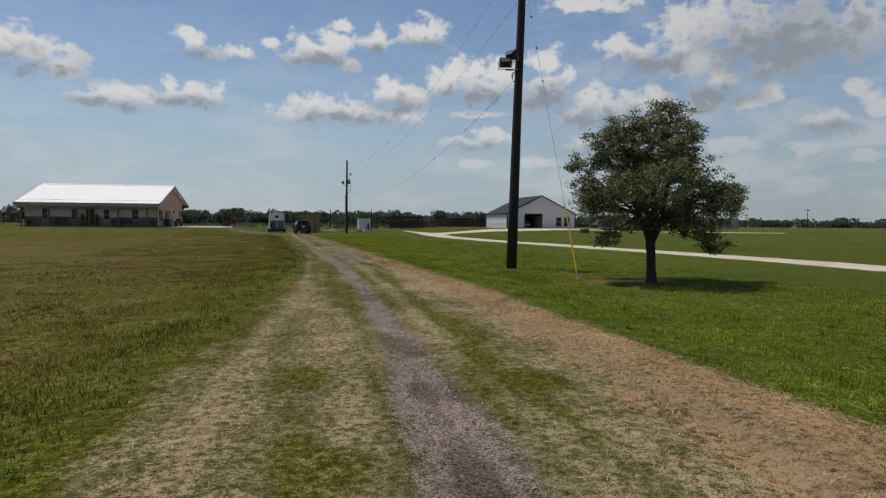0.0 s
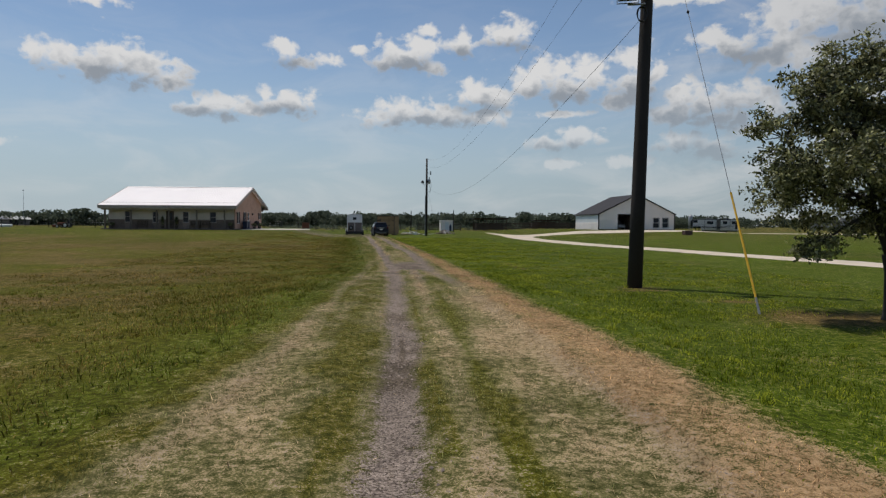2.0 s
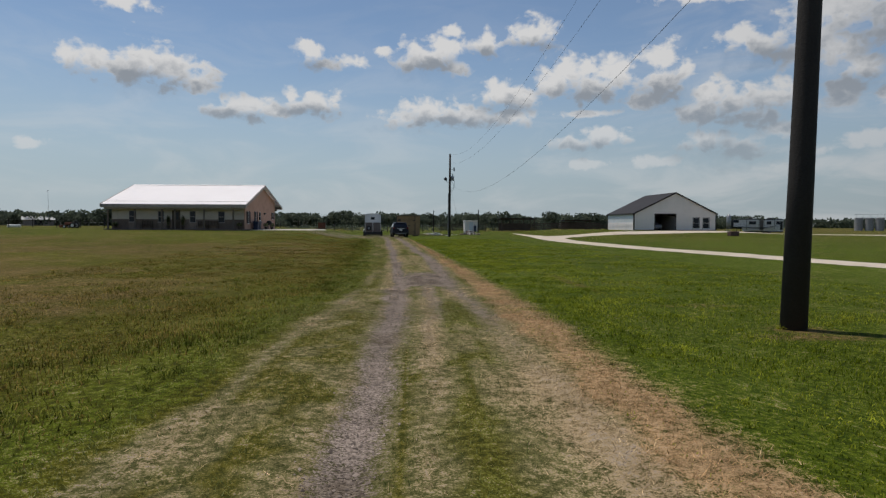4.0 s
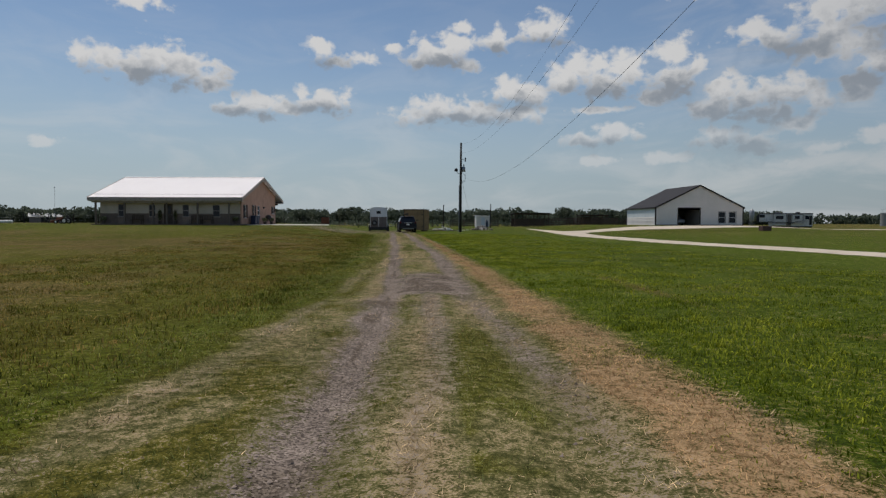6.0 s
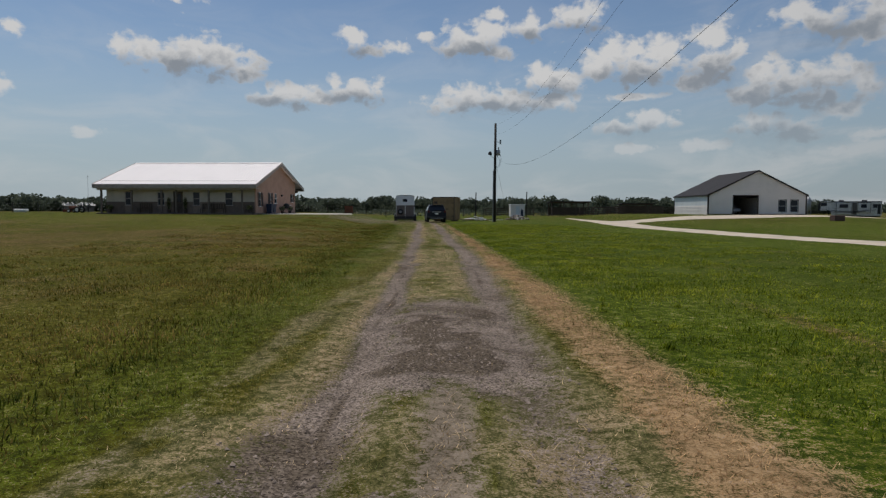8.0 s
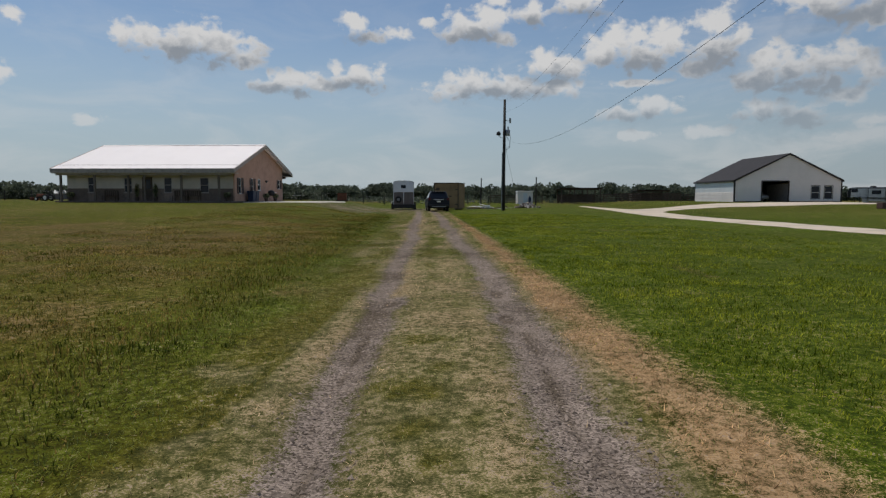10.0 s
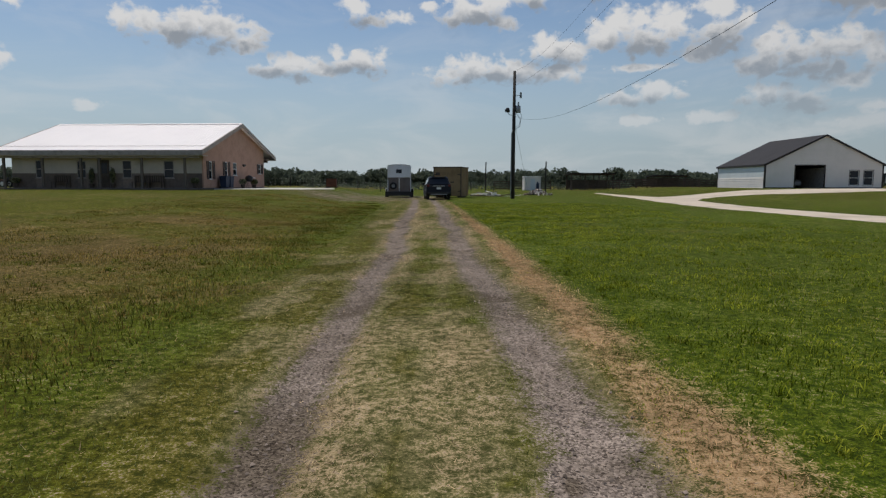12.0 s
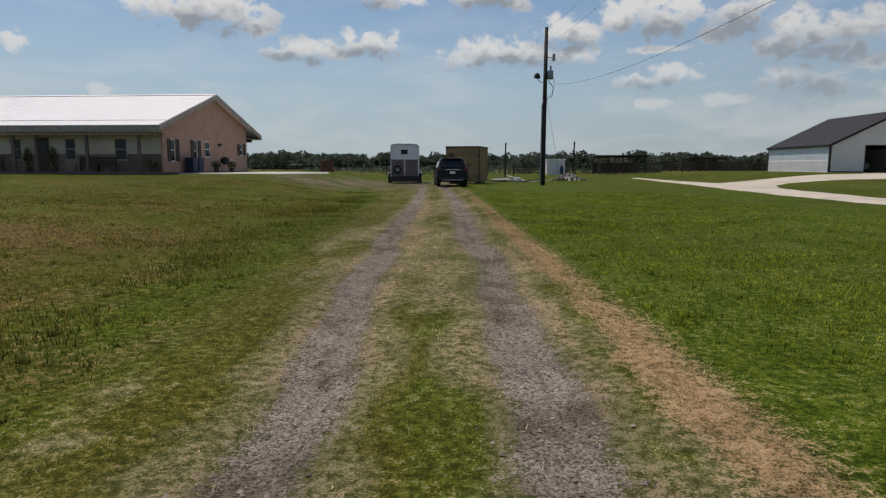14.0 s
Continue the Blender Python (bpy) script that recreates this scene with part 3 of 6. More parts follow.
def layers(x, y):
    """How much gravel, straw, dead brown grass, lush grass, bare dirt and dry field lies at a place."""
    x, y = np.asarray(x, float), np.asarray(y, float)
    el, er = turf_left(y) + 0.12, edge_right(y)
    n1, n2, n3 = fbm(x, y, 0.5, 11), fbm(x, y, 1.6, 17), fbm(x, y, 0.12, 23)
    n4 = fbm(x * 2.2, y * 0.5, 1.0, 37)
    clump = ss(0.36, 0.64, 0.55 * fbm(x, y * 0.8, 1.5, 81) + 0.45 * fbm(x, y, 4.2, 83))
    streak = ss(0.34, 0.66, fbm(x * 3.0, y * 0.22, 1.0, 85))
    el = el + 0.6 * (n2 - 0.5)
    er = er + 0.35 * (n2 - 0.5)
    within = ss(el - 0.4, el + 0.4, x) * ss(er + 0.3, er - 0.25, x) * ss(99, 92, y)
    wob = 0.2 * (fbm(x * 0 + 3, y, 0.7, 29) - 0.5)

    def strip(at, wide):
        return np.exp(-(((x - at - wob) / wide) ** 2))

    wide = 0.17 + 0.14 * ss(12, 4, y) + 0.06 * ss(40, 60, y)
    left, right = rut_left(y), rut_right(y)
    gravel = (1.0 + 0.15 * ss(14, 5, y) - 0.10 * ss(11, 15, y) * ss(24, 20, y)) * strip(left, wide)
    gravel = np.maximum(gravel, 0.92 * strip(right - 0.05, 0.25) * ss(26, 31, y))
    gravel = np.maximum(gravel, 0.50 * strip(1.0, 0.16) * ss(20, 24, y) * ss(31, 27, y))
    gravel = np.maximum(gravel, 0.30 * strip(1.2, 0.22) * ss(12, 8, y))
    patch = ss(27.8, 30.6, y + 5.0 * (n2 - 0.5)) * ss(35.4, 32.0, y + 5.0 * (n1 - 0.5)) * ss(-0.6, -0.1, x + 0.9 * (n2 - 0.5)) * ss(1.1, 0.45, x + 0.9 * (n1 - 0.5))
    gravel = np.maximum(gravel, (0.85 + 0.55 * clump) * patch)
    for px, py, sx, sy, much in ((-0.62, 39.3, 0.13, 0.45, 1.5), (0.62, 40.1, 0.12, 0.5, 1.5), (0.62, 38.4, 0.14, 0.4, 1.4), (0.5, 41.6, 0.1, 0.3, 1.3), (-0.5, 26.2, 0.16, 1.0, 1.1)):
        gravel = np.maximum(gravel, much * np.exp(-(((x - px) / sx) ** 2 + ((y - py) / sy) ** 2)))
    gravel = np.maximum(gravel, 0.55 * np.exp(-(((x + 0.68) / 0.16) ** 2 + ((y - 27.9) / 0.9) ** 2)))
    gravel = gravel * (0.36 + 0.45 * n1 + 0.34 * n2 + 0.5 * n4 + 0.22 * clump) * ss(100, 94, y)
    # dead grass: a broad tan band under the lawn's edge that narrows and reddens farther on
    bin_ = line(y, y0=0.55, y8=0.8, y11=1.05, y17=1.2, y24=1.24, y28=1.34, y35=1.26, y41=1.02, y50=0.76, y55=0.62, y61=0.3, y80=-0.6)
    brown = ss(bin_ - 0.2, bin_ + 0.15, x + 0.3 * (n2 - 0.5)) * ss(er + 0.45, er - 0.25, x + 0.4 * (n2 - 0.5)) * ss(96, 80, y) * (0.26 + 0.08 * ss(26, 36, y) + 0.40 * n2 + 0.28 * n1 + 0.30 * n4 + 0.22 * (clump - 0.5) - 0.16 * ss(24, 14, y) * ss(er - 0.3, er - 0.7, x))
    # faint pale wheel lines beside the ruts
    pale = strip(line(y, y0=-2.6, y8=-2.15, y10=-1.97, y13=-1.64, y17=-1.48, y28=-1.3, y34=-1.3), 0.125) * ss(37, 30, y)
    pale = np.maximum(pale, 0.9 * strip(line(y, y9=-0.06, y14=0.1, y17=0.06, y28=0.31), 0.10) * ss(7, 10, y) * ss(30.5, 29, y))
    pale = np.maximum(pale, (0.95 + 0.35 * ss(22, 14, y)) * strip(line(y, y0=0.9, y8=1.15, y17=1.1, y28=0.98, y34=1.1), 0.17) * ss(36, 30, y))
    pale = np.maximum(pale, 0.6 * strip(left, wide * 1.5))
    pale = np.maximum(pale, 0.6 * strip(right, 0.36) * ss(24, 30, y))
    # greener lines where no wheel runs
    green = 0.9 * strip(line(y, y0=-0.3, y9=-0.25, y16=-0.13, y28=-0.06, y32=-0.1, y36=-0.05), 0.09) * ss(38, 33, y)
    green = np.maximum(green, 0.9 * strip(line(y, y8=0.1, y16=0.3, y28=0.55, y34=0.5), 0.11) * ss(36, 31, y))
    green = np.maximum(green, 0.8 * strip(left - 0.36, 0.12) * ss(30, 24, y))
    green = np.maximum(green, 0.42 * strip((left + right) / 2, 0.36) * ss(32, 38, y))
    green = np.maximum(green, 0.3 * strip((left + el) / 2, 0.35) * ss(32, 40, y))
    green = np.maximum(green, 0.7 * strip(right + 0.42, 0.09) * ss(40, 46, y))
    straw = within * np.clip(0.23 + (0.08 - 0.06 * ss(left - 0.9, left - 1.3, x)) * ss(24, 13, y) + (0.06 - 0.18 * ss(left - 0.2, left - 0.5, x)) * ss(33, 42, y) + 0.42 * pale - 0.10 * ss(left - 0.3, left - 0.6, x) * ss(10, 15, y) * ss(36, 30, y) - 0.30 * green * (0.55 + n4) + 0.35 * (n1 - 0.5) + 0.30 * (clump - 0.5) + 0.26 * (streak - 0.5), 0.08, 1)
    # tufts of fresh grass that break the mown strip
    for px, py, sx, sy, much in ((-1.55, 5.3, 0.35, 0.45, 0.5), (-1.5, 7.3, 0.3, 0.5, 0.45), (0.0, 7.2, 0.25, 1.2, 0.22), (0.15, 10.5, 0.2, 1.0, 0.18), (0.14, 14.3, 0.12, 0.8, 0.25), (0.95, 12.2, 0.25, 0.7, 0.3),
                                 (-0.75, 51.3, 0.35, 0.9, 0.35), (-0.7, 53.0, 0.3, 0.7, 0.3), (0.62, 53.4, 0.12, 0.4, 0.4), (-2.1, 52.6, 0.3, 1.2, 0.3)):
        straw = straw - much * within * np.exp(-(((x - px) / sx) ** 2 + ((y - py) / sy) ** 2)) * (0.6 + 0.8 * clump)
    straw = np.maximum(straw, 0.06 * within)
    yard = ss(74, 84, y + 6 * (n3 - 0.5)) * ss(106, 98, y) * ss(-16, -9, x + 5 * (n1 - 0.5)) * ss(-0.6, -2.4, x)
    dirt = np.maximum(within * (0.06 + (0.42 + 0.53 * ss(18, 24, y)) * pale * (0.4 * n2 + 0.6 * n4)), 0.62 * yard * (0.1 + 0.7 * n2 + 0.5 * n1))
    dirt = np.maximum(dirt, 0.85 * within * strip(0.3, 0.17) * ss(21, 25, y) * ss(30.5, 28.5, y) * (0.45 + 0.5 * n1 + 0.5 * n4))
    dirt = np.maximum(dirt, 0.75 * within * strip(left + 0.02, 0.3) * ss(17, 22, y) * ss(33, 29, y) * (0.45 + 0.5 * n2 + 0.5 * n4))
    lush = np.where(x > (el + er) / 2, 0.98 - 0.12 * ss(10, 24, x) - 0.22 * ss(70, 105, y) + 0.5 * (n1 - 0.5), 0.34 + 0.26 * ss(el - 2.2, el - 0.3, x) + 0.22 * ss(48, 72, y))
    lush = lush + 0.5 * (n3 - 0.5) - 0.6 * within
    dry = np.where(x < el, 0.05 + 0.32 * ss(el - 0.8, el - 3.2, x) + 0.34 * (clump - 0.5), 0.02 + 0.08 * ss(12, 30, x) + 0.10 * ss(60, 86, y) * ss(9, 16, x)) + 1.2 * (n3 - 0.5) * (x < el) + 0.9 * (n1 - 0.5)
    dry = dry * (1 - within) * (1 - 0.45 * ss(45, 80, y) * (x < el)) + 0.2 * ss(120, 140, y)
    dry = np.maximum(dry, 0.9 * np.exp(-(((x - 5.4) / 0.5) ** 2 + ((y - 22.2) / 0.4) ** 2)))
    for px, py, sx, sy, much in ((5.3, 21.6, 0.9, 0.25, 0.75), (6.3, 19.6, 0.8, 0.35, 0.7), (5.2, 24.8, 1.2, 0.3, 0.5), (4.05, 30.0, 0.22, 3.2, 0.62), (4.05, 42.5, 0.2, 1.6, 0.5), (-6.5, 14.0, 2.5, 0.9, 0.6), (-5.0, 9.0, 1.2, 1.6, 0.55), (-7.5, 19.5, 3.0, 1.0, 0.8), (-7.5, 58, 3.2, 2.2, 0.8), (-5.2, 24.0, 1.6, 0.6, 0.5)):
        dry = np.maximum(dry, much * (0.55 + 0.9 * n2) * np.exp(-(((x - px) / sx) ** 2 + ((y - py) / sy) ** 2)))
    bare_oak = np.exp(-(((x - 6.7) / 1.3) ** 2 + ((y - 17.2) / 1.0) ** 2))
    dry = np.maximum(dry, 1.0 * bare_oak * (0.5 + n2))
    lush = lush - 0.5 * bare_oak
    return gravel, straw, brown, lush, dirt, dry


def graded(lo, a, b, hi, step, grow=1.16):
    """Steps that are even from a to b and grow towards lo and hi."""
    mid = list(np.arange(a, b, step))
    up, s = [b], step
    while up[-1] < hi:
        s *= grow
        up.append(up[-1] + s)
    down, s = [], step
    at_ = a
    while at_ > lo:
        s *= grow
        at_ -= s
        down.append(at_)
    return np.array(down[::-1] + mid + up)


def sheet(xs, ys, lift=0.0):
    X, Y = np.meshgrid(xs, ys)
    Z = height(X, Y) + lift
    verts = np.stack([X, Y, Z], -1).reshape(-1, 3)
    nx = len(xs)
    i, j = np.meshgrid(np.arange(nx - 1), np.arange(len(ys) - 1))
    a = (j * nx + i).ravel()
    return verts, np.stack([a, a + 1, a + nx + 1, a + nx], -1)


def paint(m, x, y):
    gravel, straw, brown, lush, dirt, dry = layers(x, y)
    for name, cols in (("lay_a", (gravel, straw, brown)), ("lay_b", (lush, dirt, dry))):
        data = np.ones((len(x), 4), np.float32)
        data[:, :3] = np.clip(np.stack(cols, -1), 0, 1.6)
        m.color_attributes.new(name, "FLOAT_COLOR", "POINT").data.foreach_set("color", data.ravel())


GX, GY = graded(-2600, -6, 6, 2600, 0.13, 1.09), graded(-400, 0, 64, 3200, 0.16, 1.05)
verts, faces = sheet(GX, GY)
ground_mesh = raw_mesh("ground", verts, faces.ravel(), [4] * len(faces), GROUND)
paint(ground_mesh, verts[:, 0], verts[:, 1])
ground_mesh.polygons.foreach_set("use_smooth", [True] * len(faces))
ground = tagged(new("ground", ground_mesh), "wide flat pasture of green and sun-dried grass", "ground", kind="structure")

# the worn two-rut farm track, on the same lattice, a finger's width proud of the turf
mids = verts[faces].mean(1)
keep = (mids[:, 1] > -20) & (mids[:, 1] < 97) & (mids[:, 0] > edge_left(mids[:, 1])) & (mids[:, 0] < edge_right(mids[:, 1]))
used, inv = np.unique(faces[keep].ravel(), return_inverse=True)
track_verts = verts[used] + np.array([0, 0, 0.008])
track_mesh = raw_mesh("track", track_verts, inv, [4] * int(keep.sum()), GROUND)
paint(track_mesh, track_verts[:, 0], track_verts[:, 1])
track_mesh.polygons.foreach_set("use_smooth", [True] * int(keep.sum()))
tagged(new("road_track", track_mesh), "worn two-rut farm track of gravel, straw and thin grass", "track", kind="structure")


def ribbon(name, centre, label, lift=0.045, across=9):
    """A loose-stone road: rows of x, y, width along its middle, with ragged edges that run into the turf."""
    rows = np.array(centre, float)
    s = np.concatenate([[0], np.cumsum(np.hypot(*np.diff(rows[:, :2], axis=0).T))])
    t = np.arange(0, s[-1], 0.7)
    x, y, w = (np.interp(t, s, rows[:, k]) for k in range(3))
    for arr in (x, y, w):
        arr[:] = np.convolve(np.pad(arr, 6, mode="edge"), np.ones(13) / 13, "valid")
    dx, dy = np.gradient(x), np.gradient(y)
    n = np.hypot(dx, dy)
    nx_, ny_ = dy / n, -dx / n
    out_v = []
    for k in range(across):
        u = k / (across - 1) * 2 - 1
        ragged = 1 + (abs(u) > 0.9) * 0.25 * (fbm(t, t * 0 + 5 * np.sign(u), 0.6, 31) - 0.5)
        px, py = x + nx_ * u * ragged * w / 2, y + ny_ * u * ragged * w / 2
        z = height(px, py) + (lift * (1 - u**6) - 0.03 * u**6)
        out_v.append(np.stack([px, py, z], -1))
    v = np.stack(out_v, 1).reshape(-1, 3)
    i, j = np.meshgrid(np.arange(across - 1), np.arange(len(t) - 1))
    a = (j * across + i).ravel()
    f = np.stack([a, a + 1, a + across + 1, a + across], -1)
    m = raw_mesh(name, v, f.ravel(), [4] * len(f), CALICHE)
    m.polygons.foreach_set("use_smooth", [True] * len(f))
    return tagged(new(name, m), label, "road", kind="structure")


ribbon("road_drive", [(19.2, -60, 3), (19.0, 12, 3), (19.2, 30, 2.9), (17.2, 45, 2.7), (15.4, 57, 2.7), (14.6, 70, 3.0), (14.9, 79, 3.4), (16.0, 87, 4.2), (16.6, 94, 3.6), (16.2, 101, 1.8), (15.8, 108, 1.0), (15.6, 112, 0.6)],
       "pale crushed-limestone drive across the pasture")
ribbon("road_spur", [(15.6, 84, 3), (18.2, 92.5, 4.5), (22, 98.0, 5), (26, 99.8, 6), (31, 101.5, 6), (36, 103.6, 6.5), (42, 106.4, 7), (50, 108.4, 7), (62, 108, 6), (75, 104, 3.4), (86, 100, 1.4)],
       "pale limestone apron leading up to the barn", lift=0.06)

# ---- farmhouse ----
# local axes: x along the front (0 at the gable end, negative along the porch), y into the depth, z up
HX, HY, HTURN = -18.69, 84.86, math.degrees(-0.043)
house = thing("farmhouse", "long single-storey brick farmhouse with a white metal roof and porch", "house", (HX, HY, 0), HTURN)
HL, HR, VF, VB, BASE = -15.45, -0.4, 1.0, 13.9, 1.13
EAVE, RIDGE, VR, VEND = 3.90, 6.50, 7.8, 16.0


REAR_EAVE = 4.02


def roof_z(v):
    return EAVE + (RIDGE - EAVE) * v / VR if v <= VR else REAR_EAVE + (RIDGE - REAR_EAVE) * (VEND - v) / (VEND - VR)


part("slab", Solid().box(HL - 0.5, HR + 0.1, 0.0, 14.6, 0.55, BASE, 0.03), SLAB, house, "dark brown concrete porch slab")
patio = Solid().box(HR + 0.1, 6.6, 2.2, 13.2, 0.5, BASE - 0.06, 0.11)
single("patio", patio, CONCRETE, "pale concrete patio beside the brick gable", "patio", (HX, HY, 0), HTURN, kind="structure")


def panels(x0, x1, z0, z1, y0, y1, holes):
    """The boxes of a wall along x with openings (x0, x1, z0, z1) that go through it."""
    out_b, at_ = [], x0
    for a, b, c, d in sorted(holes):
        out_b.append((at_, a, y0, y1, z0, z1))
        if c > z0:
            out_b.append((a, b, y0, y1, z0, min(c, z1)))
        if d < z1:
            out_b.append((a, b, y0, y1, max(d, z0), z1))
        at_ = b
    return [q for q in out_b + [(at_, x1, y0, y1, z0, z1)] if q[5] > q[4] + 0.001]


def wall_with_holes(*spec):
    s = Solid()
    for q in panels(*spec):
        s.box(*q)
    return s


FRONT = [(-3.46, -2.69, 1.87, 3.15), (-6.68, -5.98, 1.87, 3.17), (-10.26, -9.56, 1.87, 3.15), (-13.55, -12.9, 1.88, 3.2)]
DOOR = (-8.65, -7.72, BASE, 3.22)
for q in panels(HL, HR - 0.12, 2.22, roof_z(VF) - 0.12, VF, VF + 0.2, [(a, b, c, d) for a, b, c, d in FRONT] + [DOOR]):
    part("siding_panel", Solid().box(*q), SIDING_CREAM, house, "cream board siding under the porch")
for q in panels(HL, HR - 0.12, BASE, 2.22, VF - 0.03, VF + 0.2, [(a, b, c, d) for a, b, c, d in FRONT] + [DOOR]):
    part("stone_panel", Solid().box(*q), STONE, house, "brown stone wainscot")
gable_holes = [(1.95, 2.5, 1.80, 3.18), (4.93, 5.45, 1.80, 3.22), (6.55, 7.34, 2.14, 3.2), (12.5, 13.08, 2.36, 3.24)]
gable = Solid()
# the gable wall is laid along y: the same cutter, turned
g_low = wall_with_holes(VF, VB, BASE, 3.3, HR - 0.12, HR, gable_holes)
gable.add([(y, x, z) for x, y, z in g_low.v], g_low.f)
gable.add([(HR - k, v, z) for k in (0.0, 0.12) for v, z in ((VF, 3.3), (VB, 3.3), (VB, roof_z(VB) - 0.12), (VR, RIDGE - 0.14), (VF, roof_z(VF) - 0.12))],
          [(0, 1, 2, 3, 4), (9, 8, 7, 6, 5)] + [(i, i + 5, (i + 1) % 5 + 5, (i + 1) % 5) for i in range(5)])
gable_wall = part("gable_wall", gable, BRICK, house, "salmon brick gable wall")
far_gable = Solid().add([(HL + k, v, z) for k in (0.0, 0.12) for v, z in ((VF + 0.2, BASE), (VB, BASE), (VB, roof_z(VB) - 0.12), (VR, RIDGE - 0.14), (VF + 0.2, roof_z(VF) - 0.12))],
                        [(0, 1, 2, 3, 4), (9, 8, 7, 6, 5)] + [(i, i + 5, (i + 1) % 5 + 5, (i + 1) % 5) for i in range(5)])
part("far_gable_wall", far_gable, BRICK, house)
part("rear_wall", Solid().box(HL + 0.12, HR - 0.12, VB - 0.2, VB, BASE, roof_z(VB) - 0.12), BRICK, house)
RL, RR = -16.2, 0.0


def slope_panel(v0, v1, name):
    s = Solid()
    z0, z1 = roof_z(v0), roof_z(v1)
    s.add([(x, v, z + d) for d in (0, -0.07) for x, v, z in ((RL, v0, z0), (RR, v0, z0), (RR, v1, z1), (RL, v1, z1))],
          [(0, 1, 2, 3), (7, 6, 5, 4), (0, 4, 5, 1), (1, 5, 6, 2), (2, 6, 7, 3), (3, 7, 4, 0)])
    slope = part(name, s, ROOF_WHITE, house, "white ribbed metal roofing")
    rib = Solid()
    ln = math.hypot(v1 - v0, z1 - z0)
    rib.box(-0.02, 0.02, 0, ln, 0, 0.02)
    rib_mesh = rib.mesh("rib", ROOF_WHITE)
    for k in range(int((RR - RL) / 0.3) + 1):
        r = part("rib", rib_mesh, None, slope)
        r.matrix_basis = Matrix.Translation((RL + 0.05 + 0.3 * k, v0, z0)) @ Matrix.Rotation(math.atan2(z1 - z0, v1 - v0), 4, "X")
    return slope


slope_panel(0.0, VR, "roof_front")
slope_panel(VEND, VR, "roof_rear")
part("ridge_cap", Solid().prism([(-0.2, RIDGE - 0.02), (0, RIDGE + 0.06), (0.2, RIDGE - 0.02), (0, RIDGE + 0.03)], RL, RR), ROOF_WHITE, house).matrix_basis = Matrix.Translation((0, VR, 0)) @ Matrix.Rotation(radians(90), 4, "Z") @ Matrix.Scale(-1, 4, (0, 1, 0))
part("screw_line", Solid().box(RL + 0.1, RR - 0.1, 1.02, 1.07, roof_z(1.04) + 0.012, roof_z(1.04) + 0.03), FASCIA, house)
part("eave_fascia", Solid().box(RL, RR, -0.05, 0.0, EAVE - 0.36, EAVE + 0.01, 0.01), FASCIA, house, "weathered grey eave board")
part("rear_fascia", Solid().box(RL, RR, VEND, VEND + 0.05, REAR_EAVE - 0.3, REAR_EAVE + 0.01), FASCIA, house)
for x0, x1 in ((RR, RR + 0.06), (RL - 0.06, RL)):
    for v0, v1 in ((-0.05, VR), (VEND + 0.05, VR)):
        z0, z1 = (EAVE if v0 < 1 else REAR_EAVE), RIDGE
        part("rake_board", Solid().add([(x, v, z + d) for x in (x0, x1) for v, z, d in ((v0, z0, 0.03), (v1, z1, 0.03), (v1, z1, -0.3), (v0, z0, -0.33))],
                                       [(0, 1, 2, 3), (7, 6, 5, 4), (0, 4, 5, 1), (1, 5, 6, 2), (2, 6, 7, 3), (3, 7, 4, 0)]), RAKE, house, "pale rake board")
part("porch_ceiling", Solid().box(RL, RR - 0.02, 0.0, VF, EAVE - 0.40, EAVE - 0.36), SIDING_CREAM, house)
part("porch_beam", Solid().box(HL - 0.5, HR, 0.22, 0.42, EAVE - 0.56, EAVE - 0.40), FASCIA, house)
part("rear_soffit", Solid().box(RL, RR - 0.02, VB, VEND, REAR_EAVE - 0.34, REAR_EAVE - 0.28), FASCIA, house)
part("rear_beam", Solid().box(HL, HR, VEND - 1.2, VEND - 0.95, REAR_EAVE - 0.56, REAR_EAVE - 0.34), WOOD_DARK, house)
post_mesh = Solid().box(-0.085, 0.085, -0.085, 0.085, BASE, EAVE - 0.52, 0.015).mesh("post", POST_GREY)
for u in (-15.55, -12.5, -9.5, -8.05, -4.8, -1.5):
    part("post", post_mesh, None, house, "rough grey porch post").matrix_basis = pose(u, 0.32, 0)


def window(parent, w, h, m, trim=WHITE_PAINT, cross=True):
    """A sash window in an opening w by h, seen from -y."""
    fr = Solid()
    t = 0.05
    fr.box(0, w, 0.02, 0.09, 0, t).box(0, w, 0.02, 0.09, h - t, h).box(0, t, 0.02, 0.09, t, h - t).box(w - t, w, 0.02, 0.09, t, h - t)
    if cross:
        fr.box(t, w - t, 0.03, 0.08, h / 2 - 0.025, h / 2 + 0.025)
    win = part("window_frame", fr, trim, parent)
    win.matrix_basis = m
    for a, b in ((t, h / 2 - 0.025), (h / 2 + 0.025, h - t)):
        part("pane", Solid().box(t, w - t, 0.05, 0.06, a, b), GLASS, win)
    part("window_sill", Solid().box(-0.05, w + 0.05, -0.05, 0.02, -0.05, 0.0), trim, win)
    return win


